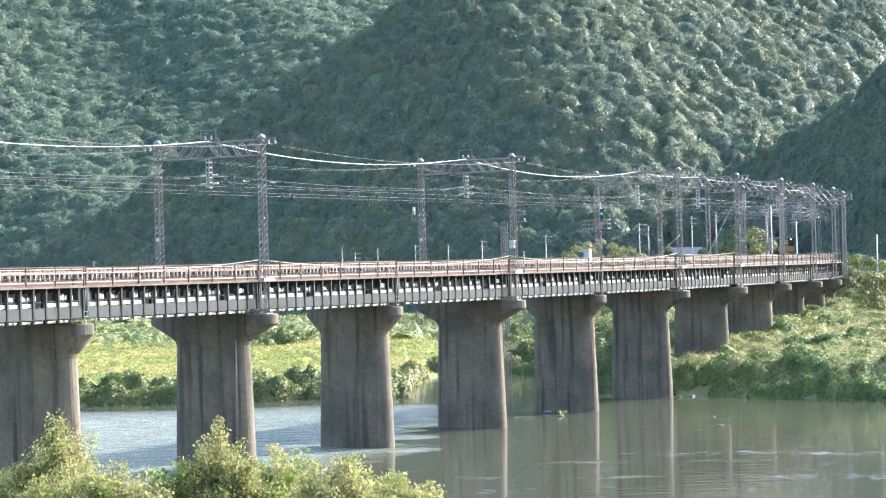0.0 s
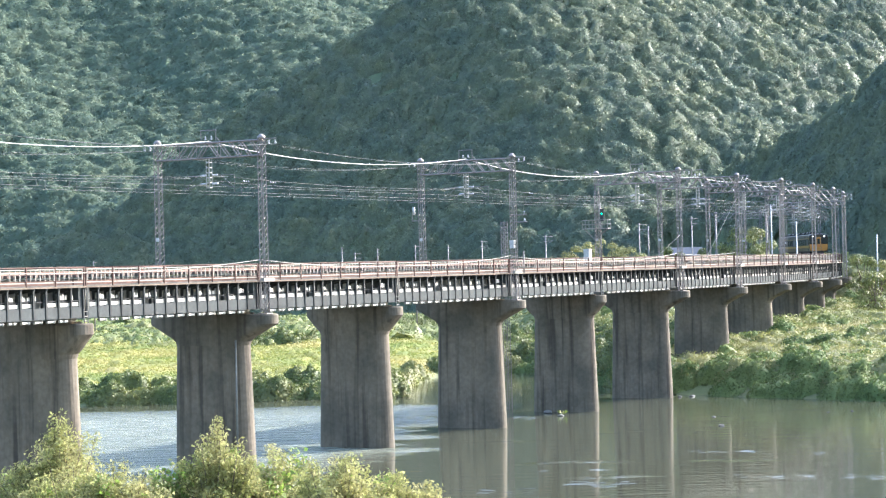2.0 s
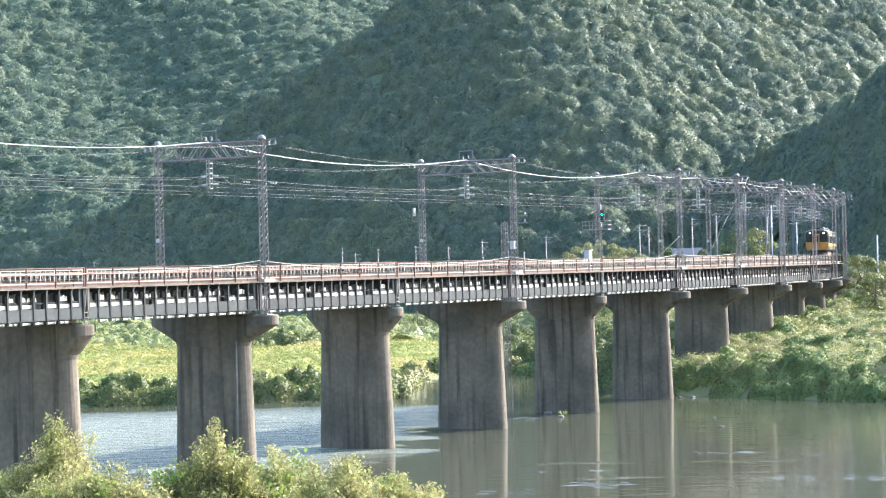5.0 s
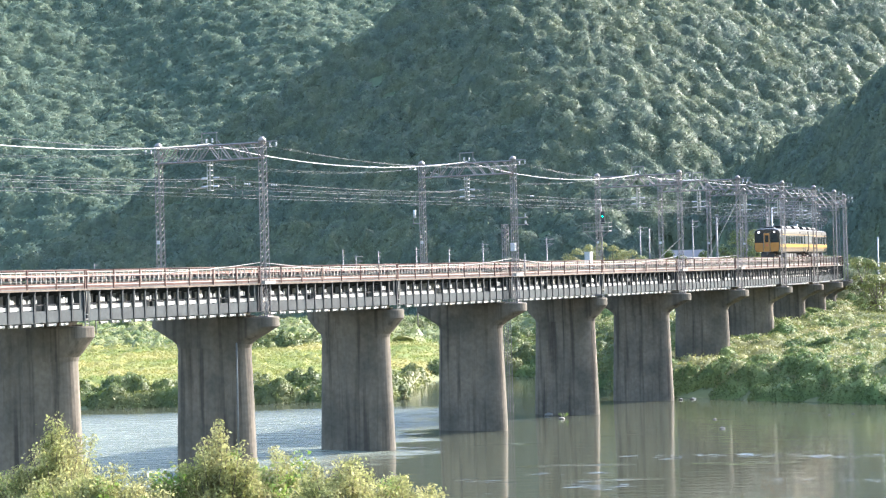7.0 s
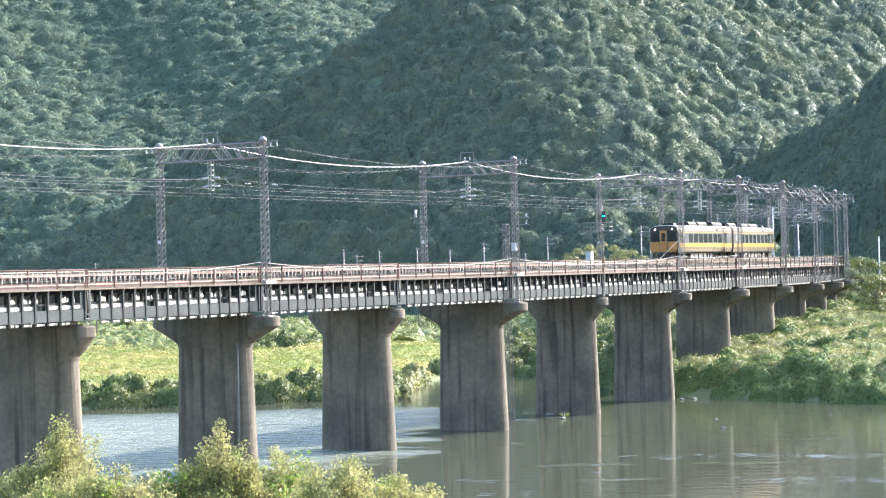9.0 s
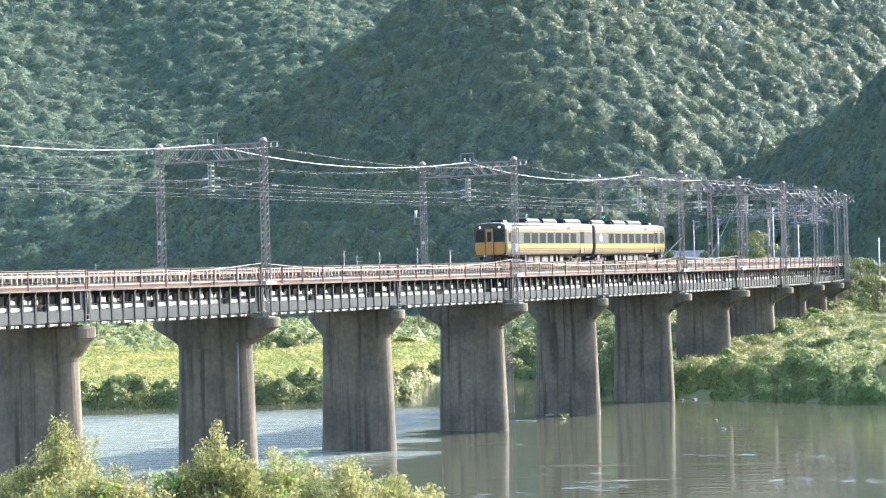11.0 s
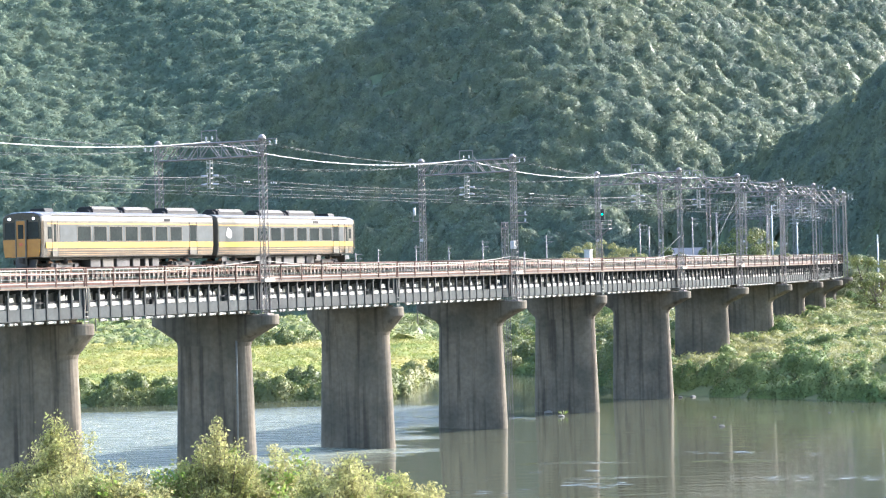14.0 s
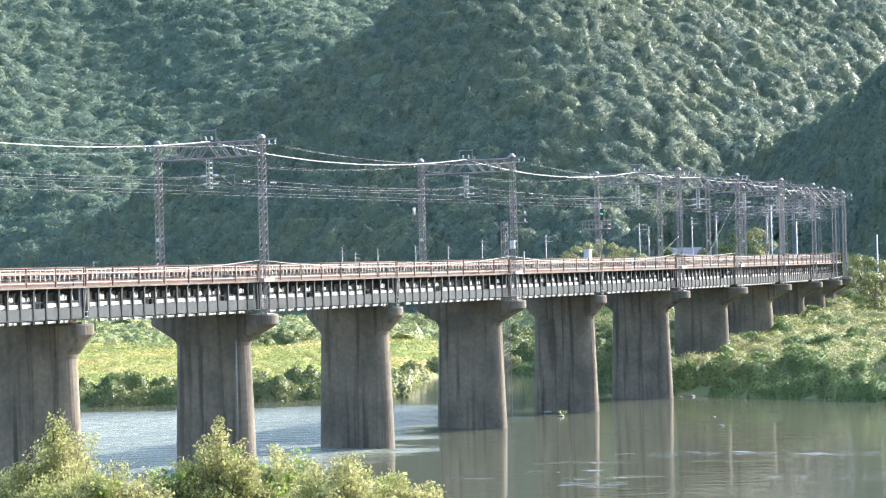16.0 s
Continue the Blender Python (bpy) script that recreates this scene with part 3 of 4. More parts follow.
def build_trees():
    for px, py, d, r, seed, label, m in (
            (1008, 424, 400, 3.2, 61, "yellowing small tree behind the bridge", REED), (1040, 417, 395, 3.4, 62, "yellowing small tree behind the bridge", REED),
            (1078, 409, 398, 3.6, 63, "yellow-green tree behind the bridge", REED), (1112, 426, 390, 3.4, 64, "yellow-green tree behind the bridge", REED),
            (1185, 432, 392, 3.2, 65, "green tree beside the house", SHRUB), (1245, 432, 420, 2.6, 66, "green tree beside the house", SHRUB),
            (1300, 398, 400, 4.2, 67, "tall vine-clad green tree by the bend", SHRUB), (1338, 398, 380, 4.0, 68, "tall vine-clad green tree by the bend", SHRUB),
            (1325, 416, 372, 3.4, 69, "bright green tree by the bend", SHRUB), (1390, 440, 350, 1.6, 70, "small green tree by the bend", SHRUB),
            (1527, 446, 352, 3.6, 71, "dense bright green tree at the bridge's end", SHRUB), (1556, 446, 322, 3.6, 72, "dense bright green tree at the bridge's end", SHRUB),
            (1546, 468, 316, 3.2, 73, "dense bright green tree at the bridge's end", SHRUB), (1585, 450, 348, 3.6, 74, "dense bright green tree at the bridge's end", SHRUB),
            (320, 462, 380, 2.2, 75, "low green tree behind the railing", SHRUB), (372, 464, 380, 1.8, 76, "low green tree behind the railing", SHRUB),
            (420, 466, 384, 1.6, 77, "low green tree behind the railing", SHRUB), (40, 470, 360, 2.0, 78, "low green tree behind the railing", SHRUB),
            (706, 676, 264, 1.0, 79, "small bright willow bush at the water's edge", REED)):
        build_tree((px - 784) / FOCAL * d, d, EYE[2] - (py - (470.6 - (px - 784) * .0257)) / FOCAL * d, r, seed, label, m, .12 if 71 <= seed <= 74 else .42)


build_forest()
build_banks()
build_bushes()
build_trees()


# ---- piers ----
def build_pier(s, mast, sunk, pipe):
    """A hammerhead pier: battered shaft with half-round ends and shallow flutes, flared cap; local x along the line, y across."""
    root = thing("bridge_pier", "weathered stained concrete hammerhead pier standing in the river" if sunk else
                 "weathered concrete hammerhead pier rising out of bank shrubs", "bridge pier", "piers of the bridge")
    root.matrix_basis = at_line(s)

    def ring(z, near, far, thick, flute=.06):
        t, pts = thick / 2, []
        ys = (2.0, 1.85, .75, .6, -.6, -.75, -1.85, -2.0)
        for i in range(13):
            a = math.pi * i / 12
            pts.append((t * math.cos(a), far - t + t * math.sin(a), z))
        pts += [(-t + (flute if abs(y) in (.75, 1.85) else 0), y, z) for y in ys]
        for i in range(13):
            a = math.pi + math.pi * i / 12
            pts.append((t * math.cos(a), -near + t + t * math.sin(a), z))
        pts += [(t - (flute if abs(y) in (.75, 1.85) else 0), y, z) for y in reversed(ys)]
        return pts
    rows = [(-2, 3.92, 2.10), (0, 3.86, 2.06), (.02, 3.83, 2.03), (2.5, 3.75, 1.99), (5, 3.67, 1.95), (7.8, 3.58, 1.90), (10.45, 3.49, 1.86)]
    shaft = Shape().rings([ring(z, h, h, t) for z, h, t in rows], smooth=False)
    part("shaft", shaft, CONCRETE, root)
    near, far = (6.3, 6.1) if mast else (5.05, 5.0)
    prof = [(10.3, 3.50, 3.50), (10.62, 3.62, 3.62), (10.9, 3.95, 3.95)]
    for f in (.4, .75, 1):
        prof.append((10.9 + 1.15 * f, 3.95 + (near - 3.95) * f, 3.95 + (far - 3.95) * f))
    prof += [(12.72, near, far), (12.84, near - .07, far - .07)]
    cap = Shape().rings([ring(z, n, f, 2.0 if z < 12.8 else 1.88, .05 if z < 11.5 else .01) for z, n, f in prof], smooth=False)
    part("cap", cap, CONCRETE, root)
    for off in (-2.8, -1.0, 1.0, 2.8):
        for dx in (-.55, .55):
            part("bearing", Shape().box((dx, off, 12.84 + .19), (.55, .5, .38), chamfer=.05), RUST if off < -2 else GIRDER, root)
    part("bearing_plinth", Shape().box((0, 0, 12.84 + .06), (1.7, 7.2, .12), chamfer=.05), CONCRETE, root)
    part("bearing_guard", Shape().prism([(-.75, 13.30), (.75, 13.30), (.45, 12.95), (-.45, 12.95)], -3.30, -3.22, "y"), PALE, root, "pale trapezoid guard plate")
    if not mast:
        # access ladder from the walkway to the cap
        ladder = part("ladder", Shape().bar((-.22, -4.66, 12.8), (-.22, -4.66, 13.9), .05).bar((.22, -4.66, 12.8), (.22, -4.66, 13.9), .05), PALE, root, "short pale access ladder")
        for z in (13.0, 13.35, 13.7):
            part("rung", Shape().bar((-.22, -4.66, z), (.22, -4.66, z), .035), PALE, ladder)
        for dx in (-.2, .2):
            part("down_cable", Shape().bar((dx, -4.7, 13.8), (dx * .6, -4.78, 15.4), .028, 5), PALE, root)
    if pipe:
        part("drainpipe", Shape().bar((-.96, -2.9, 10.75), (-1.06, -2.9, .3), .08, 8), GIRDER, root, "pale grey drainpipe")
    return root


# ---- spans ----
def build_span():
    """One simple span of twin deck girders, 22 m long, built once: x along the line from its first pier."""
    L = PIER - .12
    root = thing("girder_span", "grey plate-girder railway span with walkway, railing and sun patches added as pale boxes", "bridge span", "spans of the bridge")
    root.matrix_basis = Matrix.Identity(4)
    zb, zt = 13.22, 16.10
    for off in (-2.8, -1.0, 1.0, 2.8):
        sh = Shape().box((L / 2, off, (zb + zt) / 2), (L, .03, zt - zb))
        sh.box((L / 2, off, zt + .02), (L, .46, .05)).box((L / 2, off, zb - .02), (L, .46, .05))
        part("plate_girder", sh, GIRDER, root)
    n = 16
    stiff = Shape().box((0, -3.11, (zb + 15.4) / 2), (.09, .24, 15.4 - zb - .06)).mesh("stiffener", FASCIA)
    arm = Shape().prism([(-3.20, 15.02), (-4.72, 15.30), (-4.72, 15.46), (-3.20, 15.46)], -.05, .05, "x").mesh("bracket", HANGER)
    far_arm = Shape().prism([(3.05, 15.02), (4.72, 15.30), (4.72, 15.46), (3.05, 15.46)], -.05, .05, "x").mesh("bracket", HANGER)
    hanger = Shape().box((0, -4.60, 14.36), (.17, .12, 2.2)).mesh("hanger", HANGER)
    frames = Shape()
    for i in range(n + 1):
        x = .12 + (L - .24) * i / n
        for nm, me in (("hanger", hanger), ("stiffener", stiff), ("bracket", arm), ("bracket", far_arm)):
            ob = new(nm, me)
            ob.parent, ob.location = root, (x, 0, 0)
        if i % 3 == 0:
            for a, b in ((-2.8, -1.0), (1.0, 2.8)):
                frames.bar((x, a, zb + .1), (x, b, zt - .1), .05).bar((x, b, zb + .1), (x, a, zt - .1), .05).bar((x, a, zb + .1), (x, b, zb + .1), .05)
    part("cross_frames", frames, GIRDER, root)
    # walkways on both sides
    for sg in (-1, 1):
        part("walkway", Shape().box((L / 2, sg * 3.95, 15.50), (L + .1, 1.52, .06)), WALKWAY, root)
        part("walkway_edge", Shape().box((L / 2, sg * 4.74, 15.50), (L + .1, .05, .12)), WALKWAY, root)
        railing = part("railing", Shape().bar((0, sg * 4.62, 16.92), (L + .1, sg * 4.62, 16.92), .035, 6), RUST, root, "rusty brown steel railing")
        part("mid_rail", Shape().bar((0, sg * 4.62, 16.42), (L + .1, sg * 4.62, 16.42), .020, 6), RUST, railing)
        part("kick_band", Shape().box((L / 2, sg * 4.60, 15.84), (L + .1, .025, .08)), PALE, railing)
        post = Shape().box((0, sg * 4.65, 16.16), (.085, .085, 1.54)).mesh("railing_post", RUST)
        for i in range(8):
            ob = new("railing_post", post)
            ob.parent, ob.location = railing, (.05 + (L - .1) * i / 7, 0, 0)
    # pale pickets of the inner fence along the near walkway
    fence = part("inner_fence", Shape().box((L / 2, -3.36, 16.78), (L, .04, .07)), PALE, root, "pale picket fence beside the track")
    pk = Shape().box((0, -3.38, 16.30), (.07, .05, .98)).mesh("picket", PALE)
    for i in range(42):
        if i % 14 in (0,):
            continue
        ob = new("picket", pk)
        ob.parent, ob.location = fence, (.2 + (L - .4) * i / 41 + random.uniform(-.05, .05), 0, random.uniform(-.05, .03))
    part("cable_trough", Shape().box((L / 2, -3.42, 15.80), (L, .30, .34)), RUST, root, "rusty brown cable trough")
    # sun patches on the girder's face, added as cream pieces, length by length
    for i in range(n):
        xa, w = .12 + (L - .24) * (i + .5) / n, (L - .24) / n
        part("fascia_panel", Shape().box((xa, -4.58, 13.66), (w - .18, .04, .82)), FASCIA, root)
        if i % 7 != 5:
            part("conduit", Shape().box((xa + .03 * (i % 3), -4.46, 14.24 + .02 * (i % 2)), (w - .26 - .14 * (i % 3 == 1), .12, .27)), CREAM, root, "patch of sun on the girder, added as a pale box")
        if i % 5 != 3:
            sh = Shape()
            for k in range(1 + i % 3):
                c, hw, z = xa - .34 + .3 * k + random.uniform(-.08, .08), random.uniform(.10, .19), 14.60
                top = random.uniform(.22, .40)
                sh.prism([(c - hw, z), (c + hw, z), (c + hw * random.uniform(.2, 1), z + top), (c - hw * random.uniform(.2, 1), z + top * random.uniform(.5, 1))], -4.46, -4.36, "y")
            part("cable_clamp", sh, CREAM, root, "broken patches of sun, added as pale blobs")
        part("cable", Shape().bar((xa - w / 2, -4.47, 14.52), (xa, -4.47, 14.44 + .05 * (i % 2)), .05, 5).bar((xa, -4.47, 14.44 + .05 * (i % 2)), (xa + w / 2, -4.47, 14.52), .05, 5), HOOD, root, "dark sagging cable")
    # sunlit dashes of the lower flange, added as short cream pipes
    for i in range(1, n - 1):
        a = .12 + (L - .24) * i / n + .2
        for c, ln in ((a, .82),) if i % 4 != 2 else ((a, .32), (a + .5, .32)):
            prof = ((.02, 0), (.12, .01), (.12, .06), (.095, .07), (.095, ln - .07), (.12, ln - .06), (.12, ln - .01), (.02, ln))
            part("service_pipe", Shape().lathe((c, -4.45, 13.06), prof, 8, "x"), CREAM, root, "dash of sun under the girder, added as a pale flanged pipe")
    part("pipe_hanger", Shape().box((L / 2, -4.45, 13.20), (L - 2.4, .05, .05)), HANGER, root)
    for x in (.32, L - .32):
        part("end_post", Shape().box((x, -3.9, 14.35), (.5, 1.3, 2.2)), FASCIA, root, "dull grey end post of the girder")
    # track
    sl = Shape().box((0, 0, 16.32), (.22, 2.5, .22)).mesh("sleeper", TIMBER)
    for tr in (-1.9, 1.9):
        for i in range(36):
            ob = new("sleeper", sl)
            ob.parent, ob.location = root, (.3 + (L - .6) * i / 35, tr, 0)
        for g in (-.56, .56):
            prof = [(-.065, 0), (.065, 0), (.065, .02), (.012, .04), (.012, .115), (.034, .12), (.034, .155), (-.034, .155), (-.034, .12), (-.012, .115), (-.012, .04), (-.065, .02)]
            part("rail", Shape().prism([(tr + g + a, 16.43 + 1.42 * b) for a, b in prof], 0, PIER, "x"), RAILM, root)
    return root


PORTALS = (-4, -2, 0, 2, 4, 5, 6, 7, 8, 9, 10, 11, 12.2, 13.4, 14.6)
W = 5.24


def lattice_mast(sh, off, z0, z1, wide=.52):
    """Four angle legs with zigzag lacing."""
    h = wide / 2
    for a in (-h, h):
        for b in (-h, h):
            sh.bar((a, off + b, z0), (a * .86, off + b * .86, z1), .042)
    n = int((z1 - z0) / .50)
    for i in range(n):
        za, zb = z0 + (z1 - z0) * i / n, z0 + (z1 - z0) * (i + 1) / n
        for s in (-1, 1):
            for b in (-h, h):
                sh.bar((-h * s, off + b, za), (h * s, off + b, zb), .012, 3)
                sh.bar((b, off - h * s, za), (b, off + h * s, zb), .012, 3)
    return sh


def insulator(p, up=1, n=4, r=.09):
    sh = Shape()
    for i in range(n):
        z = i * .085 * up
        sh.lathe((p[0], p[1], p[2] + z), ((.025, 0), (r, .012 * up), (r * .9, .035 * up), (.025, .075 * up)), 8)
    return sh


def build_portal(s, index):
    base = 12.84 if s < 238 else 15.6
    root = thing("catenary_portal", "grey galvanised lattice portal carrying the overhead wires across two tracks", "catenary portal", "portals along the line")
    root.matrix_basis = at_line(s)
    zt = 27.48
    for off in (-W, W):
        part("mast", lattice_mast(Shape(), off, base, zt - .35), STEEL, root)
        part("mast_cap", Shape().lathe((0, off, zt - .37), ((.33, 0), (.35, .08), (.30, .2), (.12, .37)), 10), STEEL, root)
        part("base_plate", Shape().box((0, off, base + .03), (.9, .9, .08)), STEEL, root)
    part("number_plate", Shape().box((-.30, W, 19.15), (.03, .32, .3)), PORCELAIN, root, "small white plate")
    # truss beam
    sh = Shape()
    z0, z1 = 25.75, 27.0
    for z in (z0, z1):
        for x in (-.22, .22):
            sh.bar((x, -W, z), (x, W, z), .07)
    n = 10
    for i in range(n):
        a, b = -W + 2 * W * i / n, -W + 2 * W * (i + 1) / n
        p, q = ((a, z1), (b, z0)) if i >= n / 2 else ((a, z0), (b, z1))
        for x in (-.22, .22):
            sh.bar((x, p[0], p[1]), (x, q[0], q[1]), .05)
            if i % 2 == 0:
                sh.bar((x, a, z0), (x, a, z1), .03)
        sh.bar((-.22, a, z1), (.22, b, z1), .022, 3).bar((-.22, b, z0), (.22, a, z0), .022, 3)
    part("truss_beam", sh, STEEL, root)
    # drop post between the tracks
    dz = 23.25
    sh = Shape()
    for a in (-.17, .17):
        for b in (-.17, .17):
            sh.bar((a, b, dz), (a, b, z0), .035)
    for i in range(6):
        za = dz + (z0 - dz) * i / 6
        sh.box((0, 0, za + .05), (.38, .38, .07))
    part("drop_post", sh, CREAM, root, "pale ladder-like drop post")
    for sg in (-1, 1):
        arms = Shape()
        for z in (23.65, 24.35):
            part("insulator", Shape().bar((0, sg * .28, z), (0, sg * .85, z - .03), .085, 8), PORCELAIN, root)
            arms.bar((0, sg * .85, z - .03), (0, sg * 2.5, z - (.38 if z < 24 else .05)), .028, 5)
        arms.bar((0, sg * 2.5, 24.3), (0, sg * 2.5, 22.88), .02, 5)
        arms.bar((0, sg * 1.2, 24.3), (0, sg * 2.3, 23.4), .02, 5)
        part("registration_arm", arms, STEEL, root)
    # feeder frame on the beam
    fr = Shape()
    for y in (-.75, .75):
        fr.bar((0, y, z1), (0, y, 28.05), .04)
    fr.bar((0, -.78, 28.05), (0, .78, 28.05), .045).bar((0, -.75, 27.5), (0, -1.2, z1), .03)
    frame_ob = part("feeder_frame", fr, STEEL, root)
    for y in (-.3, .3):
        part("insulator", insulator((0, y, 27.25)), PORCELAIN, frame_ob, "white porcelain insulator")
    # outer cross-arms
    ar = Shape()
    for sg in (-1, 1):
        ar.bar((0, sg * W, 27.07), (0, sg * (W + 1.45), 27.07), .04)
        ar.bar((0, sg * W, 26.55), (0, sg * (W + 1.0), 27.05), .025)
        for y in (.75, 1.35):
            part("insulator", insulator((0, sg * (W + y), 26.62)), PORCELAIN, root)
    part("cross_arm", ar, STEEL, root)
    if base < 13:
        # bracket where the mast passes the walkway
        part("bracket", Shape().box((0, -W - .3, 15.62), (1.5, .35, .26)), PALE, root, "pale bracket at the walkway")
    return root


def hang(a, b, sag, n=16):
    return [a.lerp(b, i / n) - Vector((0, 0, sag * 4 * (i / n) * (1 - i / n))) for i in range(n + 1)]


def wire_shape(points, r, n=5):
    rows = []
    for i, p in enumerate(points):
        d = points[min(i + 1, len(points) - 1)] - points[max(i - 1, 0)]
        side = d.cross(Vector((0, 0, 1))).normalized()
        up = side.cross(d).normalized()
        rows.append([p + (side * math.cos(2 * math.pi * (k + .5) / n) + up * math.sin(2 * math.pi * (k + .5) / n)) * r for k in range(n)])
    return Shape().rings(rows)


def build_wires():
    stops = [u * PIER for u in PORTALS]
    specs = (("feeder_wire", 0, 27.15, .034, 1.15, FEEDER, "thick bright feeder cable sagging between portals"),
             ("earth_wire", W + 1.35, 26.65, .012, .9, WIRE, "thin dark line wire on outer insulators"),
             ("earth_wire", W + .75, 26.65, .012, .8, WIRE, "thin dark line wire on outer insulators"),
             ("line_wire", -W - .75, 26.62, .012, .8, WIRE, "thin grey line wire on outer insulators"),
             ("line_wire", -W - 1.35, 26.62, .012, .9, WIRE, "thin grey line wire on outer insulators"),
             )
    for name, off, z, r, sag, m, label in specs:
        root = thing(name, label, "overhead wire", "wires along the line")
        for a, b in zip(stops, stops[1:]):
            k = ((b - a) / 44.3) ** 2
            part("wire_length", wire_shape(hang(line(a, off, z), line(b, off, z), sag * k), r), m, root)
    for off in (-1.9, 1.9):
        root = thing("track_catenary", "messenger and contact wires with droppers over one track", "overhead wire", "wires along the line")
        for a, b in zip(stops, stops[1:]):
            k = ((b - a) / 44.3) ** 2
            nseg = 12 if b - a > 30 else 6
            top = [line(a + (b - a) * i / nseg, off, 24.15) - Vector((0, 0, .42 * k * 4 * i / nseg * (1 - i / nseg))) for i in range(nseg + 1)]
            mid = [line(a + (b - a) * i / nseg, off, 23.30) for i in range(nseg + 1)]
            low = [line(a + (b - a) * i / nseg, off, 22.88) for i in range(nseg + 1)]
            part("messenger_wire", wire_shape(top, .016), WIRE, root)
            if off < 0:
                part("auxiliary_wire", wire_shape(mid, .015), WIRE, root)
            part("contact_wire", wire_shape(low, .015), WIRE, root)
            for i in range(1, nseg):
                part("dropper", Shape().bar(top[i], mid[i] if off < 0 else low[i], .014, 4), WIRE, root)
                q = mid[i].lerp(mid[i - 1], .5)
                if off < 0:
                    part("dropper", Shape().bar(q, low[i].lerp(low[i - 1], .5), .026, 4), WIRE, root)
    # sagging cable hung along the near railing
    root = thing("railing_cable", "pale cable draped along the railing from mast to mast", "cable", "")
    for a, b in zip(stops[:6], stops[1:6]):
        n = 2 if b - a > 30 else 1
        for j in range(n):
            c, d = a + (b - a) * j / n, a + (b - a) * (j + 1) / n
            za, zb = (17.25 if j == 0 else 16.5), (16.5 if j == 0 and n == 2 else 17.25)
            part("cable_length", wire_shape(hang(line(c, -4.8, za), line(d, -4.8, zb), .25), .03), PALE, root)
    # guy wires
    for s0, z0, s1, z1 in ((5 * PIER, 24.6, 4 * PIER + 1.5, 12.9), (4 * PIER, 19.5, 3.6 * PIER, 16.9)):
        g = thing("guy_wire", "slanting grey steel guy wire tied to the pier cap", "guy wire", "guy wires")
        part("wire_length", Shape().bar(line(s0, -W - .1, z0), line(s1, -W - .6, z1), .03, 5), WIRE, g)


def build_bridge():
    for u in range(-4, 12):
        build_pier(u * PIER, u in PORTALS, u < 5, u == 0)
    first = build_span()
    for u in range(-3, 11):
        copy_thing(first, chord(u * PIER, (u + 1) * PIER))
    first.matrix_basis = chord(-4 * PIER, -3 * PIER)
    for i, u in enumerate(PORTALS):
        build_portal(u * PIER, i)
    build_wires()
    # ballasted track past the abutment
    for tr in (-1.9, 1.9):
        root = thing("railway_track", "ballasted railway track curving along the embankment", "railway track", "tracks")
        s0, s1, n = 11 * PIER, 350, 22
        rows = []
        for i in range(n + 1):
            s = s0 + (s1 - s0) * i / n
            rows.append([line(s, tr + o, z) for o, z in ((-2.1, 15.7), (-1.5, 16.35), (1.5, 16.35), (2.1, 15.7))])
        part("ballast_bed", Shape().rings(rows, False), BALLAST, root)
        for g in (-.56, .56):
            pts = [line(s0 + (s1 - s0) * i / 40, tr + g, 16.56) for i in range(41)]
            part("rail", wire_shape(pts, .085, 4), RAILM, root)
    ab = thing("bridge_abutment", "concrete abutment where the bridge meets the embankment", "abutment")
    ab.matrix_basis = at_line(11 * PIER + 1.2)
    part("wall", Shape().box((0, 0, 13.2), (2.0, 10.6, 5.4), chamfer=.1), CONCRETE, ab)


build_bridge()


# ---- lineside things ----
def build_signal():
    s = 3.98 * PIER
    root = thing("railway_signal", "black colour-light signal showing green on a caged platform", "signal")
    root.matrix_basis = at_line(s - .5)
    o = W
    part("post", Shape().bar((0, o - .8, 16.2), (0, o - .8, 23.6), .07, 8), STEEL, root)
    part("signal_head", Shape().box((-.12, o - 1.05, 22.1), (.25, .5, 1.5), chamfer=.08), SIGNALBLACK, root)
    part("lens", Shape().lathe((-.27, o - 1.05, 22.25), ((.10, 0), (.10, .03), (.02, .05)), 12, "x"), GREENLAMP, root, "lit green lens")
    for z in (21.95, 21.65):
        part("lens", Shape().lathe((-.27, o - 1.05, z), ((.12, 0), (.12, .03), (.02, .05)), 12, "x"), SIGNALBLACK, root)
    for z in (20.5, 21.0, 21.5):
        rail = Shape()
        ring = [(-.5, o - 1.9), (.5, o - 1.9), (.5, o + 1.4), (-.5, o + 1.4)]
        for i in range(4):
            rail.bar((*ring[i], z), (*ring[(i + 1) % 4], z), .04)
        part("guard_rail", rail, PALE, root)
    for x in (-.5, .5):
        for y in (o - 1.9, o - .8, o + .5, o + 1.4):
            part("guard_post", Shape().bar((x, y, 20.5), (x, y, 21.5), .04), PALE, root)
    part("platform", Shape().box((0, o - .25, 20.46), (1.0, 3.3, .06)), STEEL, root)
    for y in (o - 1.7, o + 1.3):
        part("brace", Shape().bar((0, o, 19.2), (0, y, 20.43), .06), STEEL, root)
    b = thing("equipment_cabinet", "pale grey trackside equipment cabinet on the walkway", "cabinet")
    b.matrix_basis = at_line(3.72 * PIER)
    part("body", Shape().box((0, 4.0, 16.75), (.9, .7, 2.4), chamfer=.05), BOX, b)
    part("lid", Shape().box((0, 4.0, 17.98), (1.0, .8, .08)), BOX, b)


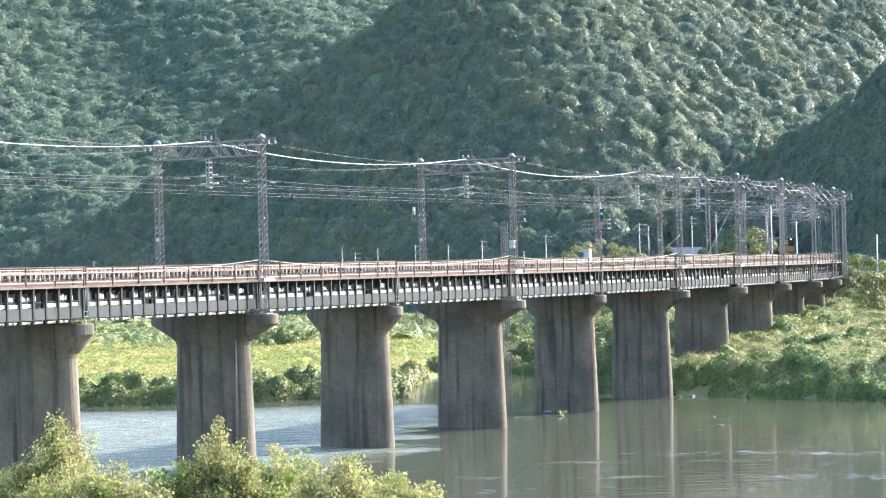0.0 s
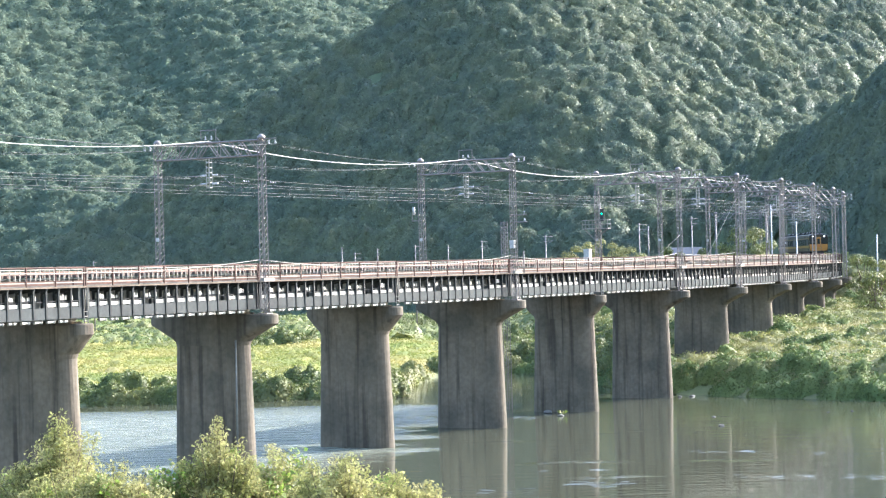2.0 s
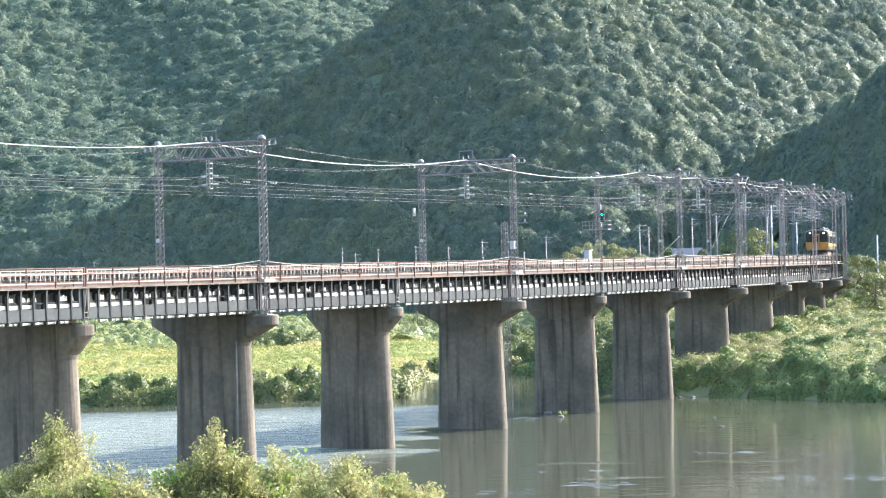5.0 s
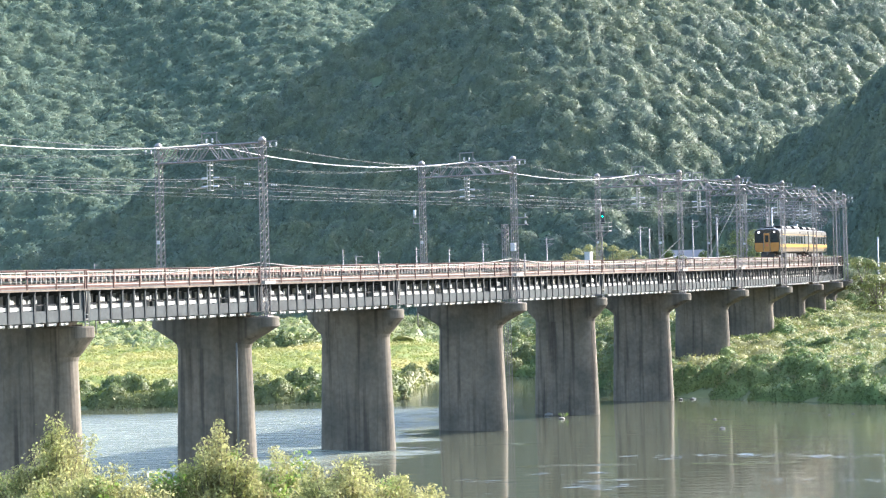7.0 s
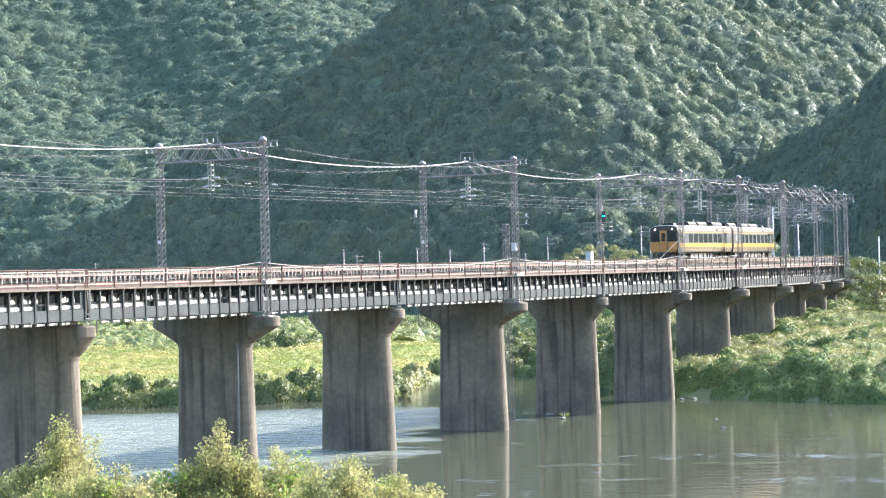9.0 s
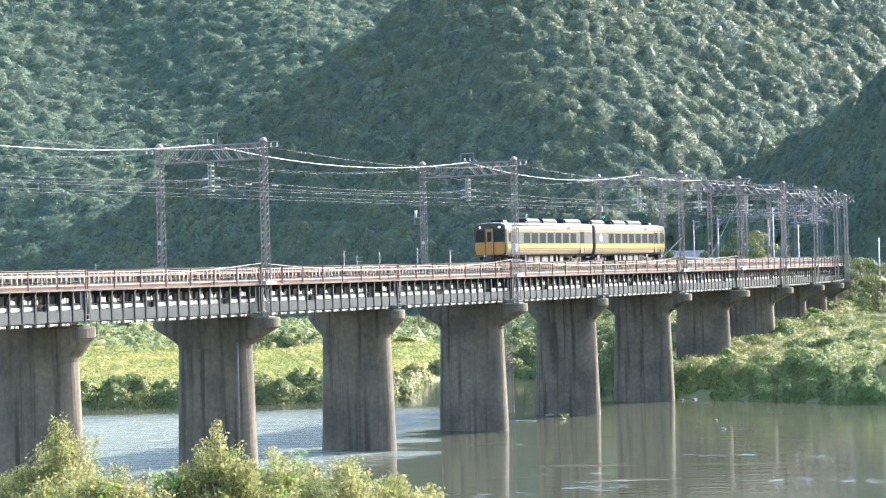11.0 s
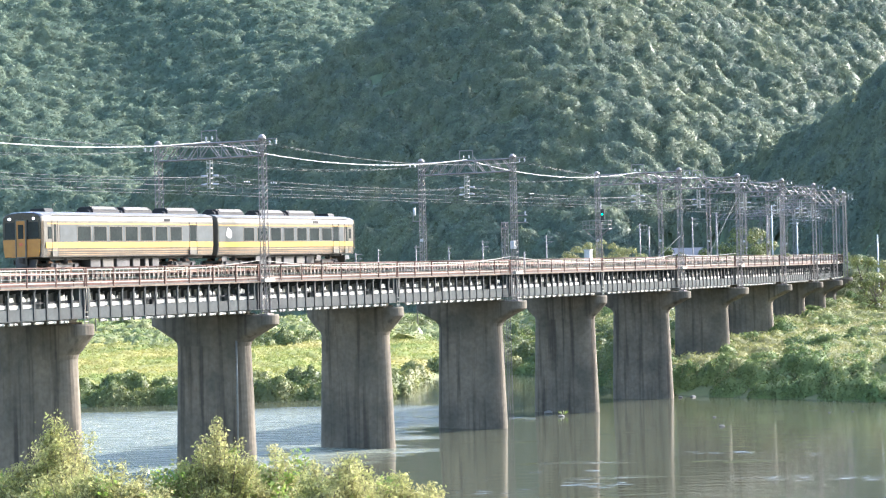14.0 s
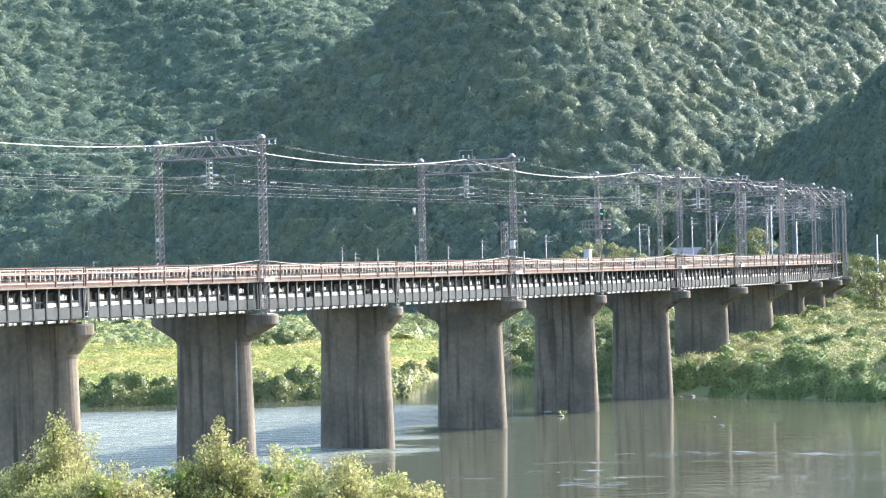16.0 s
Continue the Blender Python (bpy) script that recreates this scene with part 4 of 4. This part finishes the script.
def build_mast_fittings():
    """Transformer and switch gear on two masts."""
    f = thing("pole_switch", "grey pole switch with white bushings on a mast", "switch gear")
    f.matrix_basis = at_line(2 * PIER)
    sh = Shape()
    for z in (21.3, 20.6):
        sh.bar((0, -W + .3, z), (0, -W - 1.5, z), .05)
        part("bushing", insulator((0, -W - 1.25, z + .05), 1, 4, .11), PORCELAIN, f)
    part("crossbar", sh, STEEL, f)
    part("meter_box", Shape().box((-.1, -W + .1, 18.4), (.5, .5, .8), chamfer=.05), BOX, f)
    part("post", Shape().bar((.3, -W - .9, 15.5), (.3, -W - .9, 17.7), .06, 8), STEEL, f)
    d = thing("disconnector", "white disconnector hanging beside a lattice mast", "switch gear")
    d.matrix_basis = at_line(2 * PIER)
    part("arm", Shape().bar((0, W, 23.0), (0, W + 1.4, 23.0), .05).bar((0, W, 21.1), (0, W + 1.2, 21.1), .05).bar((0, W + 1.1, 21.1), (0, W + 1.1, 22.0), .05), STEEL, d)
    part("body", Shape().bar((0, W + .95, 21.7), (0, W + .95, 22.5), .14, 8), PORCELAIN, d)
    # lattice pole between the lines
    d0 = 236.0
    x, z = field_point(893, 392, d0)
    g = float(ground_z(np.array([x]), np.array([d0]))[0])
    p = thing("lattice_pole", "slim brown lattice pole behind the bridge", "utility pole", "")
    p.matrix_basis = pose(x, d0, 0, 0, 0, 30)
    part("mast", lattice_mast(Shape(), 0, g - .2, z, .6), STEEL, p)
    part("crossbar", Shape().bar((0, -.6, z - .1), (0, .6, z - .1), .05).bar((0, -.6, z - .7), (0, .6, z - .7), .05), STEEL, p)
    for px, py, off in ((515, 327, -1.9), (952, 347, -1.9), (480, 338, -1.9)):
        k = thing("wire_insulator", "three white porcelain insulators on the messenger wire", "insulator", "insulators on the wires")
        s0 = {515: .16, 952: 2.35, 480: -.02}[px] * PIER + 3.0
        q = line(s0, off, 23.82)
        k.matrix_basis = pose(q.x, q.y, q.z, 0, 0, heading(s0))
        for i in range(3):
            part("bead", Shape().lathe((-.35 + i * .35, 0, -.1), ((.02, .03), (.07, .06), (.07, .14), (.02, .17)), 8), PORCELAIN, k)


def field_point(px, py, d):
    """Across and height of a place d metres ahead, from its bearing and elevation in thousandths of the focal length."""
    return (px - 784) / FOCAL * d, EYE[2] - (py - (470.6 - (px - 784) * .0257)) / FOCAL * d


def build_poles():
    """Poles of the line along the foot of the hill, and poles by the bend."""
    for px, py, d, arm in ((165, 462, 440, .8), (605, 437, 450, .6), (628, 447, 430, 1.4), (668, 440, 455, .6), (735, 434, 430, 1.2), (793, 436, 450, .6),
                           (853, 425, 415, 1.3), (966, 416, 405, 1.5), (1132, 395, 400, 1.6), (1148, 400, 395, .3), (1225, 384, 385, 1.2), (1268, 380, 390, .7),
                           (1366, 362, 372, .4), (1358, 380, 380, .4), (1410, 392, 365, .4), (1552, 415, 330, .2)):
        x, z = field_point(px, py, d)
        g = float(ground_z(np.array([x]), np.array([d]))[0])
        p = thing("utility_pole", "thin grey pole with a cross-arm at the foot of the hill", "utility pole", "poles along the hill foot")
        p.matrix_basis = pose(x, d, g - .3, 0, 0, 20)
        h = z - g + .3
        part("pole", Shape().bar((0, 0, 0), (0, 0, h), .15, 8, .10), BOX if d < 380 else STEEL, p)
        if arm > .25:
            part("cross_arm", Shape().bar((-arm * .3, 0, h - .35), (arm, 0, h - .35), .06).bar((-arm * .3, 0, h - 1.3), (arm, 0, h - 1.2), .05)
                 .bar((0, 0, h - 1.9), (arm * .9, 0, h - 1.25), .04), STEEL, p)
    # a house among the trees
    x, z = field_point(1212, 438, 430)
    g = float(ground_z(np.array([x]), np.array([430.]))[0])
    hs = thing("house", "small house with a grey gabled roof among trees", "house")
    hs.matrix_basis = pose(x, 430, g, 0, 0, 15)
    t = z - g
    part("wall", Shape().box((0, 0, (t - 1.6) / 2), (6.5, 6, t - 1.6)), PLASTER, hs)
    part("roof", Shape().prism([(-3.7, t - 1.8), (3.7, t - 1.8), (0, t)], -3.8, 3.8, "x"), ROOFTILE, hs)


def rock(name, px, py, r, label, squash=.5):
    horizon = 470.6 - (px - 784) * .0257
    d = EYE[2] / (py - horizon) * FOCAL
    bm = bmesh.new()
    bmesh.ops.create_icosphere(bm, subdivisions=2, radius=r)
    for v in bm.verts:
        v.co *= 1 + .28 * noise.noise(v.co * (1.6 / r) + Vector((px, py, 0)))
        v.co.z *= squash
    me = bpy.data.meshes.new(name)
    bm.to_mesh(me)
    bm.free()
    me.materials.append(ROCK)
    ob = new(name, me)
    ob.location = ((px - 784) / FOCAL * d, d, r * squash * .25)
    return tagged(ob, label, "rock", "rocks in the river")


def build_river_things():
    for px, py, r in ((1268, 754, .30), (1218, 702, .36), (1196, 703, .28), (962, 731, .5), (985, 737, .35), (1255, 738, .2), (1458, 730, .14), (1500, 728, .16)):
        rock("river_rock", px, py, r, "dark wet rock breaking the river's surface")
    rock("river_rock", 1029, 728, .42, "pale upright stone at the foot of a pier", 1.7).data.materials[0] = CONCRETE
    sh = Shape()
    for i in range(9):
        a = 2 * math.pi * i / 9
        sh.add([(.08 * math.cos(a), .08 * math.sin(a), 0), (.5 * math.cos(a) - .05, .5 * math.sin(a), .5), (.6 * math.cos(a), .6 * math.sin(a), .28)], [(0, 1, 2)])
    tuft = thing("water_weed", "small green weed tuft on a rock by the pier", "plant")
    d = EYE[2] / (735 - 465) * FOCAL
    tuft.matrix_basis = pose((988 - 784) / FOCAL * d, d, .1)
    part("leaves", sh, SHRUB, tuft)


def build_ripples():
    """Pale broken ripple lines on the pool: short slivers, joined; they drift slowly."""
    rs = np.random.RandomState(91)
    out = []
    for px0, px1, py, thick, n in ((1085, 1568, 804, 5, 60), (1290, 1568, 846, 6, 34), (900, 950, 741, 4, 16), (1000, 1110, 856, 8, 26), (790, 900, 846, 6, 16),
                                   (700, 790, 742, 5, 16), (1190, 1320, 800, 3, 14), (930, 1060, 833, 3, 12), (700, 780, 790, 4, 14), (800, 930, 870, 5, 12)):
        sh = Shape()
        for _ in range(n):
            px = rs.uniform(px0, px1)
            py1 = py + rs.normal() * thick * .45 - (px - px0) * .004
            d = EYE[2] / (py1 - (470.6 - (px - 784) * .0257)) * FOCAL
            x, ln, w = (px - 784) / FOCAL * d, rs.uniform(.3, 1.6), rs.uniform(.02, .07)
            h = rs.uniform(.004, .014)
            a = rs.uniform(-.12, .12)
            top, mid, low = [], [], []
            for i in range(7):
                f = i / 6
                k = math.sin(math.pi * f)
                cx, cy = x + (f - .5) * ln, d + (f - .5) * ln * a
                low.append((cx, cy - w * k - .01, .004))
                mid.append((cx, cy, .006 + h * k))
                top.append((cx, cy + w * k + .01, .004))
            vs = low + mid + top
            sh.add(vs, [(i, i + 1, 8 + i, 7 + i) for i in range(6)] + [(7 + i, 8 + i, 15 + i, 14 + i) for i in range(6)], True)
        ob = new("ripple_line", sh.mesh("ripple_line", RIPPLE))
        RIPPLES.append(tagged(ob, "pale broken ripples on the river", "ripples", "ripple lines on the river", "stuff"))


RIPPLES = []
build_ripples()
build_signal()
build_mast_fittings()
build_poles()
build_river_things()


# ---- the train ----
CAR = 20.9
HALF = 1.80
FLOOR, GUTTER, ROOF = 1.08, 4.06, 4.40


def car_section(k=1.0, lower=1.0):
    """Half-width profile, bottom to top, as (y, z): tumblehome below, curved roof above."""
    return [(HALF - .16, FLOOR), (HALF - .06, FLOOR + .35), (HALF, FLOOR + .9), (HALF, GUTTER - .35), (HALF - .05, GUTTER), (HALF - .25, GUTTER + .16),
            (HALF - .75, ROOF - .05), (0, ROOF)]


def build_car(lead):
    car = thing("railcar", "yellow-banded stainless diesel railcar with a black and orange cab" if lead else
                "trailing stainless diesel railcar with yellow band and white emblem", "railcar", "cars of the train")
    sec = car_section()
    ring = sec + [(-y, z) for y, z in reversed(sec[:-1])]
    body = Shape()
    x0, x1 = -CAR / 2 + .22, CAR / 2 - 1.28
    rows = [[(x, y * f, FLOOR + (z - FLOOR) * g) for y, z in ring] for x, f, g in ((x0, .985, 1), (x0 + .06, 1, 1), (x1, 1, 1), (x1 + .58, .998, .999), (x1 + 1.13, .987, .988))]
    body.rings(rows, smooth=False)
    part("body", body, SILVER, car)
    # cab end, narrowing in plan
    cab = Shape()
    rows = []
    for x, f, g in ((x1 + 1.13, .987, .988), (x1 + 1.30, .985, .985), (x1 + 1.42, .975, .975), (x1 + 1.47, .955, .96)):
        rows.append([(x, y * f, FLOOR + (z - FLOOR) * g) for y, z in ring])
    cab.rings(rows, smooth=False)
    part("cab_end", cab, BLACK, car, "glossy black cab front")
    fx = x1 + 1.48
    for sg in (-1, 1):
        # lower yellow skirts beside the gangway door
        sh = Shape()
        pr = [(sg * .46, FLOOR + .02), (sg * 1.56, FLOOR + .06), (sg * 1.67, FLOOR + .5), (sg * 1.71, FLOOR + 1.30), (sg * .46, FLOOR + 1.30)]
        sh.prism(pr if sg > 0 else pr[::-1], fx - .12, fx + .03, "x")
        part("cab_skirt", sh, YFRONT, car, "orange-yellow lower cab panel")
        part("cab_window", Shape().prism([(sg * .54, FLOOR + 1.40), (sg * 1.58, FLOOR + 1.40), (sg * 1.52, FLOOR + 2.50), (sg * .54, FLOOR + 2.55)], fx - .05, fx + .015, "x"), GLASS, car)
        hl = Shape().lathe((fx - .03, sg * 1.10, FLOOR + 2.78), ((.08, 0), (.085, .05), (.04, .085)), 12, "x")
        part("headlight", hl, HEADLIGHT if lead else GLASS, car, "lit round headlight" if lead else "unlit headlight")
        part("wiper", Shape().bar((fx + .03, sg * .55, FLOOR + 1.34), (fx + .03, sg * .9, FLOOR + 2.0), .015), BLACK, car)
    part("gangway_door", Shape().box((fx + .02, 0, FLOOR + 1.32), (.14, .80, 2.6)), YFRONT, car, "orange-yellow gangway door")
    fr = Shape()
    for y in (-.45, .45):
        fr.box((fx + .04, y, FLOOR + 1.34), (.2, .07, 2.66))
    fr.box((fx + .04, 0, FLOOR + 2.66), (.2, .97, .07)).box((fx + .04, 0, FLOOR + .02), (.2, .97, .07))
    part("gangway_frame", fr, SILVER, car)
    part("door_window", Shape().box((fx + .09, 0, FLOOR + 1.85), (.03, .50, 1.0)), GLASS, car)
    part("emblem", Shape().box((fx + .10, 0, FLOOR + .95), (.02, .28, .24)), REDBLOCK, car, "small red block on the gangway door")
    part("coupler", Shape().box((fx + .25, 0, .88), (.6, .3, .34), chamfer=.06), UNDER, car)
    part("snowplough", Shape().prism([(-.9, .25), (.9, .25), (1.0, .95), (-1.0, .95)], fx - .5, fx - .38, "x"), UNDER, car)
    part("step_plate", Shape().box((fx - .1, 0, .78), (.12, .7, .62)), UNDERPALE, car)
    part("gangway_bellows", Shape().box((-CAR / 2 + .12, 0, FLOOR + 1.35), (.42, 1.3, 2.5)), BLACK, car)
    # side bands and windows, both sides
    for sg in (-1, 1):

        def strip(name, xa, xb, za, zb, m, out=.012, label=""):
            return part(name, Shape().box(((xa + xb) / 2, sg * (HALF + out / 2), (za + zb) / 2), (xb - xa, out + .02, zb - za)), m, car, label)
        strip("yellow_band", x0 + .1, x1 + 1.0, FLOOR + .64, FLOOR + 1.06, YELLOW, .014, "yellow band under the windows")
        strip("window_panel", x0 + .1, 8.62, FLOOR + 1.10, FLOOR + 2.30, SKYGREY, .010, "pale blue-grey window panel")
        strip("upper_band", x0 + .1, x1 + .8, FLOOR + 2.36, FLOOR + 2.44, YELLOW, .012, "thin yellow line above the windows")
        strip("lower_line", x0 + .1, x1 + .8, FLOOR + .46, FLOOR + .52, BROWNLINE, .010, "thin brown line")
        for z in (.16, .30):
            part("lower_line", Shape().box(((x0 + x1 + .9) / 2, sg * (HALF - .055 if z > .2 else HALF - .105), FLOOR + z), (x1 + .7 - x0, .03, .035)), BROWNLINE, car)
        xs = [5.9 - (1.86 if lead else 1.97) * i for i in range(7)]
        for i, xc in enumerate(xs):
            w = 1.46 if i else 1.52
            g = Shape().box((xc, sg * (HALF + .012), FLOOR + 1.68), (w, .03, 1.06))
            part("window", g, GLASS, car)
            f = Shape()
            for dx in (-1, 1):
                f.box((xc + dx * (w / 2 + .03), sg * (HALF + .016), FLOOR + 1.68), (.06, .04, 1.15))
            for dz in (-1, 1):
                f.box((xc, sg * (HALF + .016), FLOOR + 1.68 + dz * .55), (w + .12, .04, .05))
            part("window_frame", f, SILVER, car)
        for xc, w in ((-7.5 if lead else 7.4, .90), (9.15, .54)):
            dr = Shape().box((xc, sg * (HALF - .012), FLOOR + 1.32), (w, .05, 2.5))
            door = part("side_door", dr, SILVER, car)
            part("door_band", Shape().box((xc, sg * (HALF + .018), FLOOR + .85), (w, .03, .42)), YELLOW, door, "yellow band across the door")
            part("door_pane", Shape().box((xc, sg * (HALF + .022), FLOOR + 1.74), (w * .88 if w > .6 else .24, .016, 1.26)), GLASS, door)
            ed = Shape()
            for dx in (-1, 1):
                ed.box((xc + dx * (w / 2 + .03), sg * (HALF + .005), FLOOR + 1.32), (.05, .06, 2.55))
            part("door_edge", ed, HOOD if w > .6 else SILVER, door)
        part("cab_side_window", Shape().box((9.72, sg * (HALF - .004), FLOOR + 1.75), (.36, .04, .85)), GLASS, car)
        if not lead:
            em = [(-8.75 + .40 * math.cos(a) * (1 - .3 * math.sin(a)), 1.78 + .42 * math.sin(a) + .05 * math.cos(3 * a)) for a in (i * math.pi / 9 for i in range(18))]
            s2 = Shape().prism([(x, FLOOR + z) for x, z in em], sg * (HALF + .026), sg * (HALF + .040), "y")
            part("emblem", s2, PORCELAIN, car, "plain white emblem")
        part("vent", Shape().box((4.2 if sg < 0 else -4.2, sg * (HALF + .01), FLOOR + 2.74), (.75, .03, .2)), HOOD, car)
        part("gutter", Shape().bar((x0, sg * (HALF - .02), GUTTER + .03), (x1 + .2, sg * (HALF - .02), GUTTER + .03), .03, 5), SILVER, car)
    # roof gear; the units' tops carry sunlight in their pale colour
    for xc, ln in (((2.0, 3.0), (-1.9, 3.3), (-7.6, 3.9)) if lead else ((3.6, 4.0), (-.9, 3.4), (-6.9, 3.5))):
        outline = [(-.80, ROOF - .14), (.80, ROOF - .14), (.74, ROOF + .22), (.52, ROOF + .38), (-.52, ROOF + .38), (-.74, ROOF + .22)]
        u = part("roof_unit", Shape().prism(outline, xc - ln / 2, xc + ln / 2, "x"), HOOD, car, "dark roof unit with a ribbed top, sunlight put into its pale colour")
        part("unit_top", Shape().prism([(-.77, ROOF + .20), (.77, ROOF + .20), (.54, ROOF + .41), (-.54, ROOF + .41)], xc - ln / 2 + .25, xc + ln / 2 - .12, "x"), SILVER, u)
        n = int(ln / .8)
        for i in range(n):
            part("grille", Shape().box((xc - ln / 2 + ln * (i + .5) / n, 0, ROOF + .415), (ln / n - .08, .95, .04)), SILVER, u)
        part("end_cap", Shape().prism([(y * .8, ROOF - .12 + (z - ROOF + .12) * .75) for y, z in outline], xc - ln / 2 - .35, xc - ln / 2, "x"), HOOD, u)
        part("end_cap", Shape().prism([(y * .85, ROOF - .12 + (z - ROOF + .12) * .6) for y, z in outline], xc + ln / 2, xc + ln / 2 + .3, "x"), HOOD, u)
    part("aerial", Shape().bar((7.2, 0, ROOF - .05), (7.2, 0, ROOF + .55), .02, 5).bar((7.2, 0, ROOF + .55), (6.9, 0, ROOF + .6), .02, 5), HOOD, car)
    for bx in (-9.4, -4.6, 4.6, 9.2):
        part("step", Shape().box((bx, -HALF + .12, .92), (.7, .24, .05)).box((bx, -HALF + .04, .75), (.7, .03, .3)), UNDER, car)
    part("roof_hood", Shape().prism([(-.8, ROOF - .1), (.8, ROOF - .1), (.6, ROOF + .22), (-.6, ROOF + .22)], 8.0, 8.9, "x"), HOOD, car)
    # underframe
    part("underframe", Shape().box((-.3, 0, .97), (18.6, 2.3, .2)), UNDER, car)
    for xc, ln, m in ((4.0, 1.2, UNDER), (2.5, 1.3, UNDERPALE), (.7, 1.6, UNDER), (-.9, .9, UNDERPALE), (-2.2, .5, UNDERPALE), (-3.3, .9, UNDER)):
        for sg in (-1, 1):
            part("equipment_box", Shape().box((xc, sg * .92, .60), (ln, .75, .62), chamfer=.05), m, car)
    part("air_tank", Shape().lathe((4.9, -.95, .55), ((.05, 0), (.2, .05), (.22, .1), (.22, .8), (.2, .85), (.05, .9)), 10, "x"), UNDERPALE, car)
    for bx in (-7.2, 7.2):
        bog = part("bogie", Shape().box((bx, 0, .56), (3.0, 1.7, .18)), UNDER, car)
        for sg in (-1, 1):
            part("side_frame", Shape().prism([(bx - 1.6, .42), (bx - .7, .36), (bx + .7, .36), (bx + 1.6, .42), (bx + 1.5, .66), (bx - 1.5, .66)], sg * 1.0 - .06, sg * 1.0 + .06, "y"), UNDER, bog)
            part("spring", Shape().bar((bx, sg * 1.0, .6), (bx, sg * 1.0, .98), .25, 10), HOOD, bog)
            for dx in (-1.05, 1.05):
                part("wheel", Shape().lathe((bx + dx, sg * .56, .43), ((.05, -.065), (.36, -.06), (.43, -.05), (.43, .05), (.36, .06), (.05, .065)), 18, "y"), RAILM, bog)
                part("axle_box", Shape().box((bx + dx, sg * 1.1, .43), (.3, .2, .28), chamfer=.05), UNDER, bog)
    return car


def front_at(t):
    """How far along the line the train's front corner is."""
    return 290.85 - 21.217 * t - .09545 * t * t


def car_pose(mid, turned):
    a, b = line(mid - 7.2, -1.9, RAIL_Z), line(mid + 7.2, -1.9, RAIL_Z)
    c = (a + b) / 2
    d = (a - b) if not turned else (b - a)
    return Matrix.Translation(c) @ Matrix.Rotation(math.atan2(d.y, d.x), 4, "Z")


lead_car = build_car(True)
rear_car = build_car(False)


def motions():
    times = [i * .5 for i in range(33)]
    walk(lead_car, [(t, car_pose(front_at(t) + 9.75, False)) for t in times])
    for i, ob in enumerate(RIPPLES):
        walk(ob, [(t, pose(-.035 * t + .06 * math.sin(t * 1.3 + i), -.012 * t, .012 * math.sin(t * 2.1 + i * 1.7))) for t in range(17)])
    for i, ob in enumerate(BUSHES):
        m = ob.matrix_basis.copy()
        walk(ob, [(t, m @ pose(0, 0, 0, .35 * math.sin(t * 1.1 + i), .9 * math.sin(t * .8 + i * .6), 0)) for t in range(17)])
    walk(rear_car, [(t, car_pose(front_at(t) + 9.75 + 21.1, True)) for t in times])


motions()
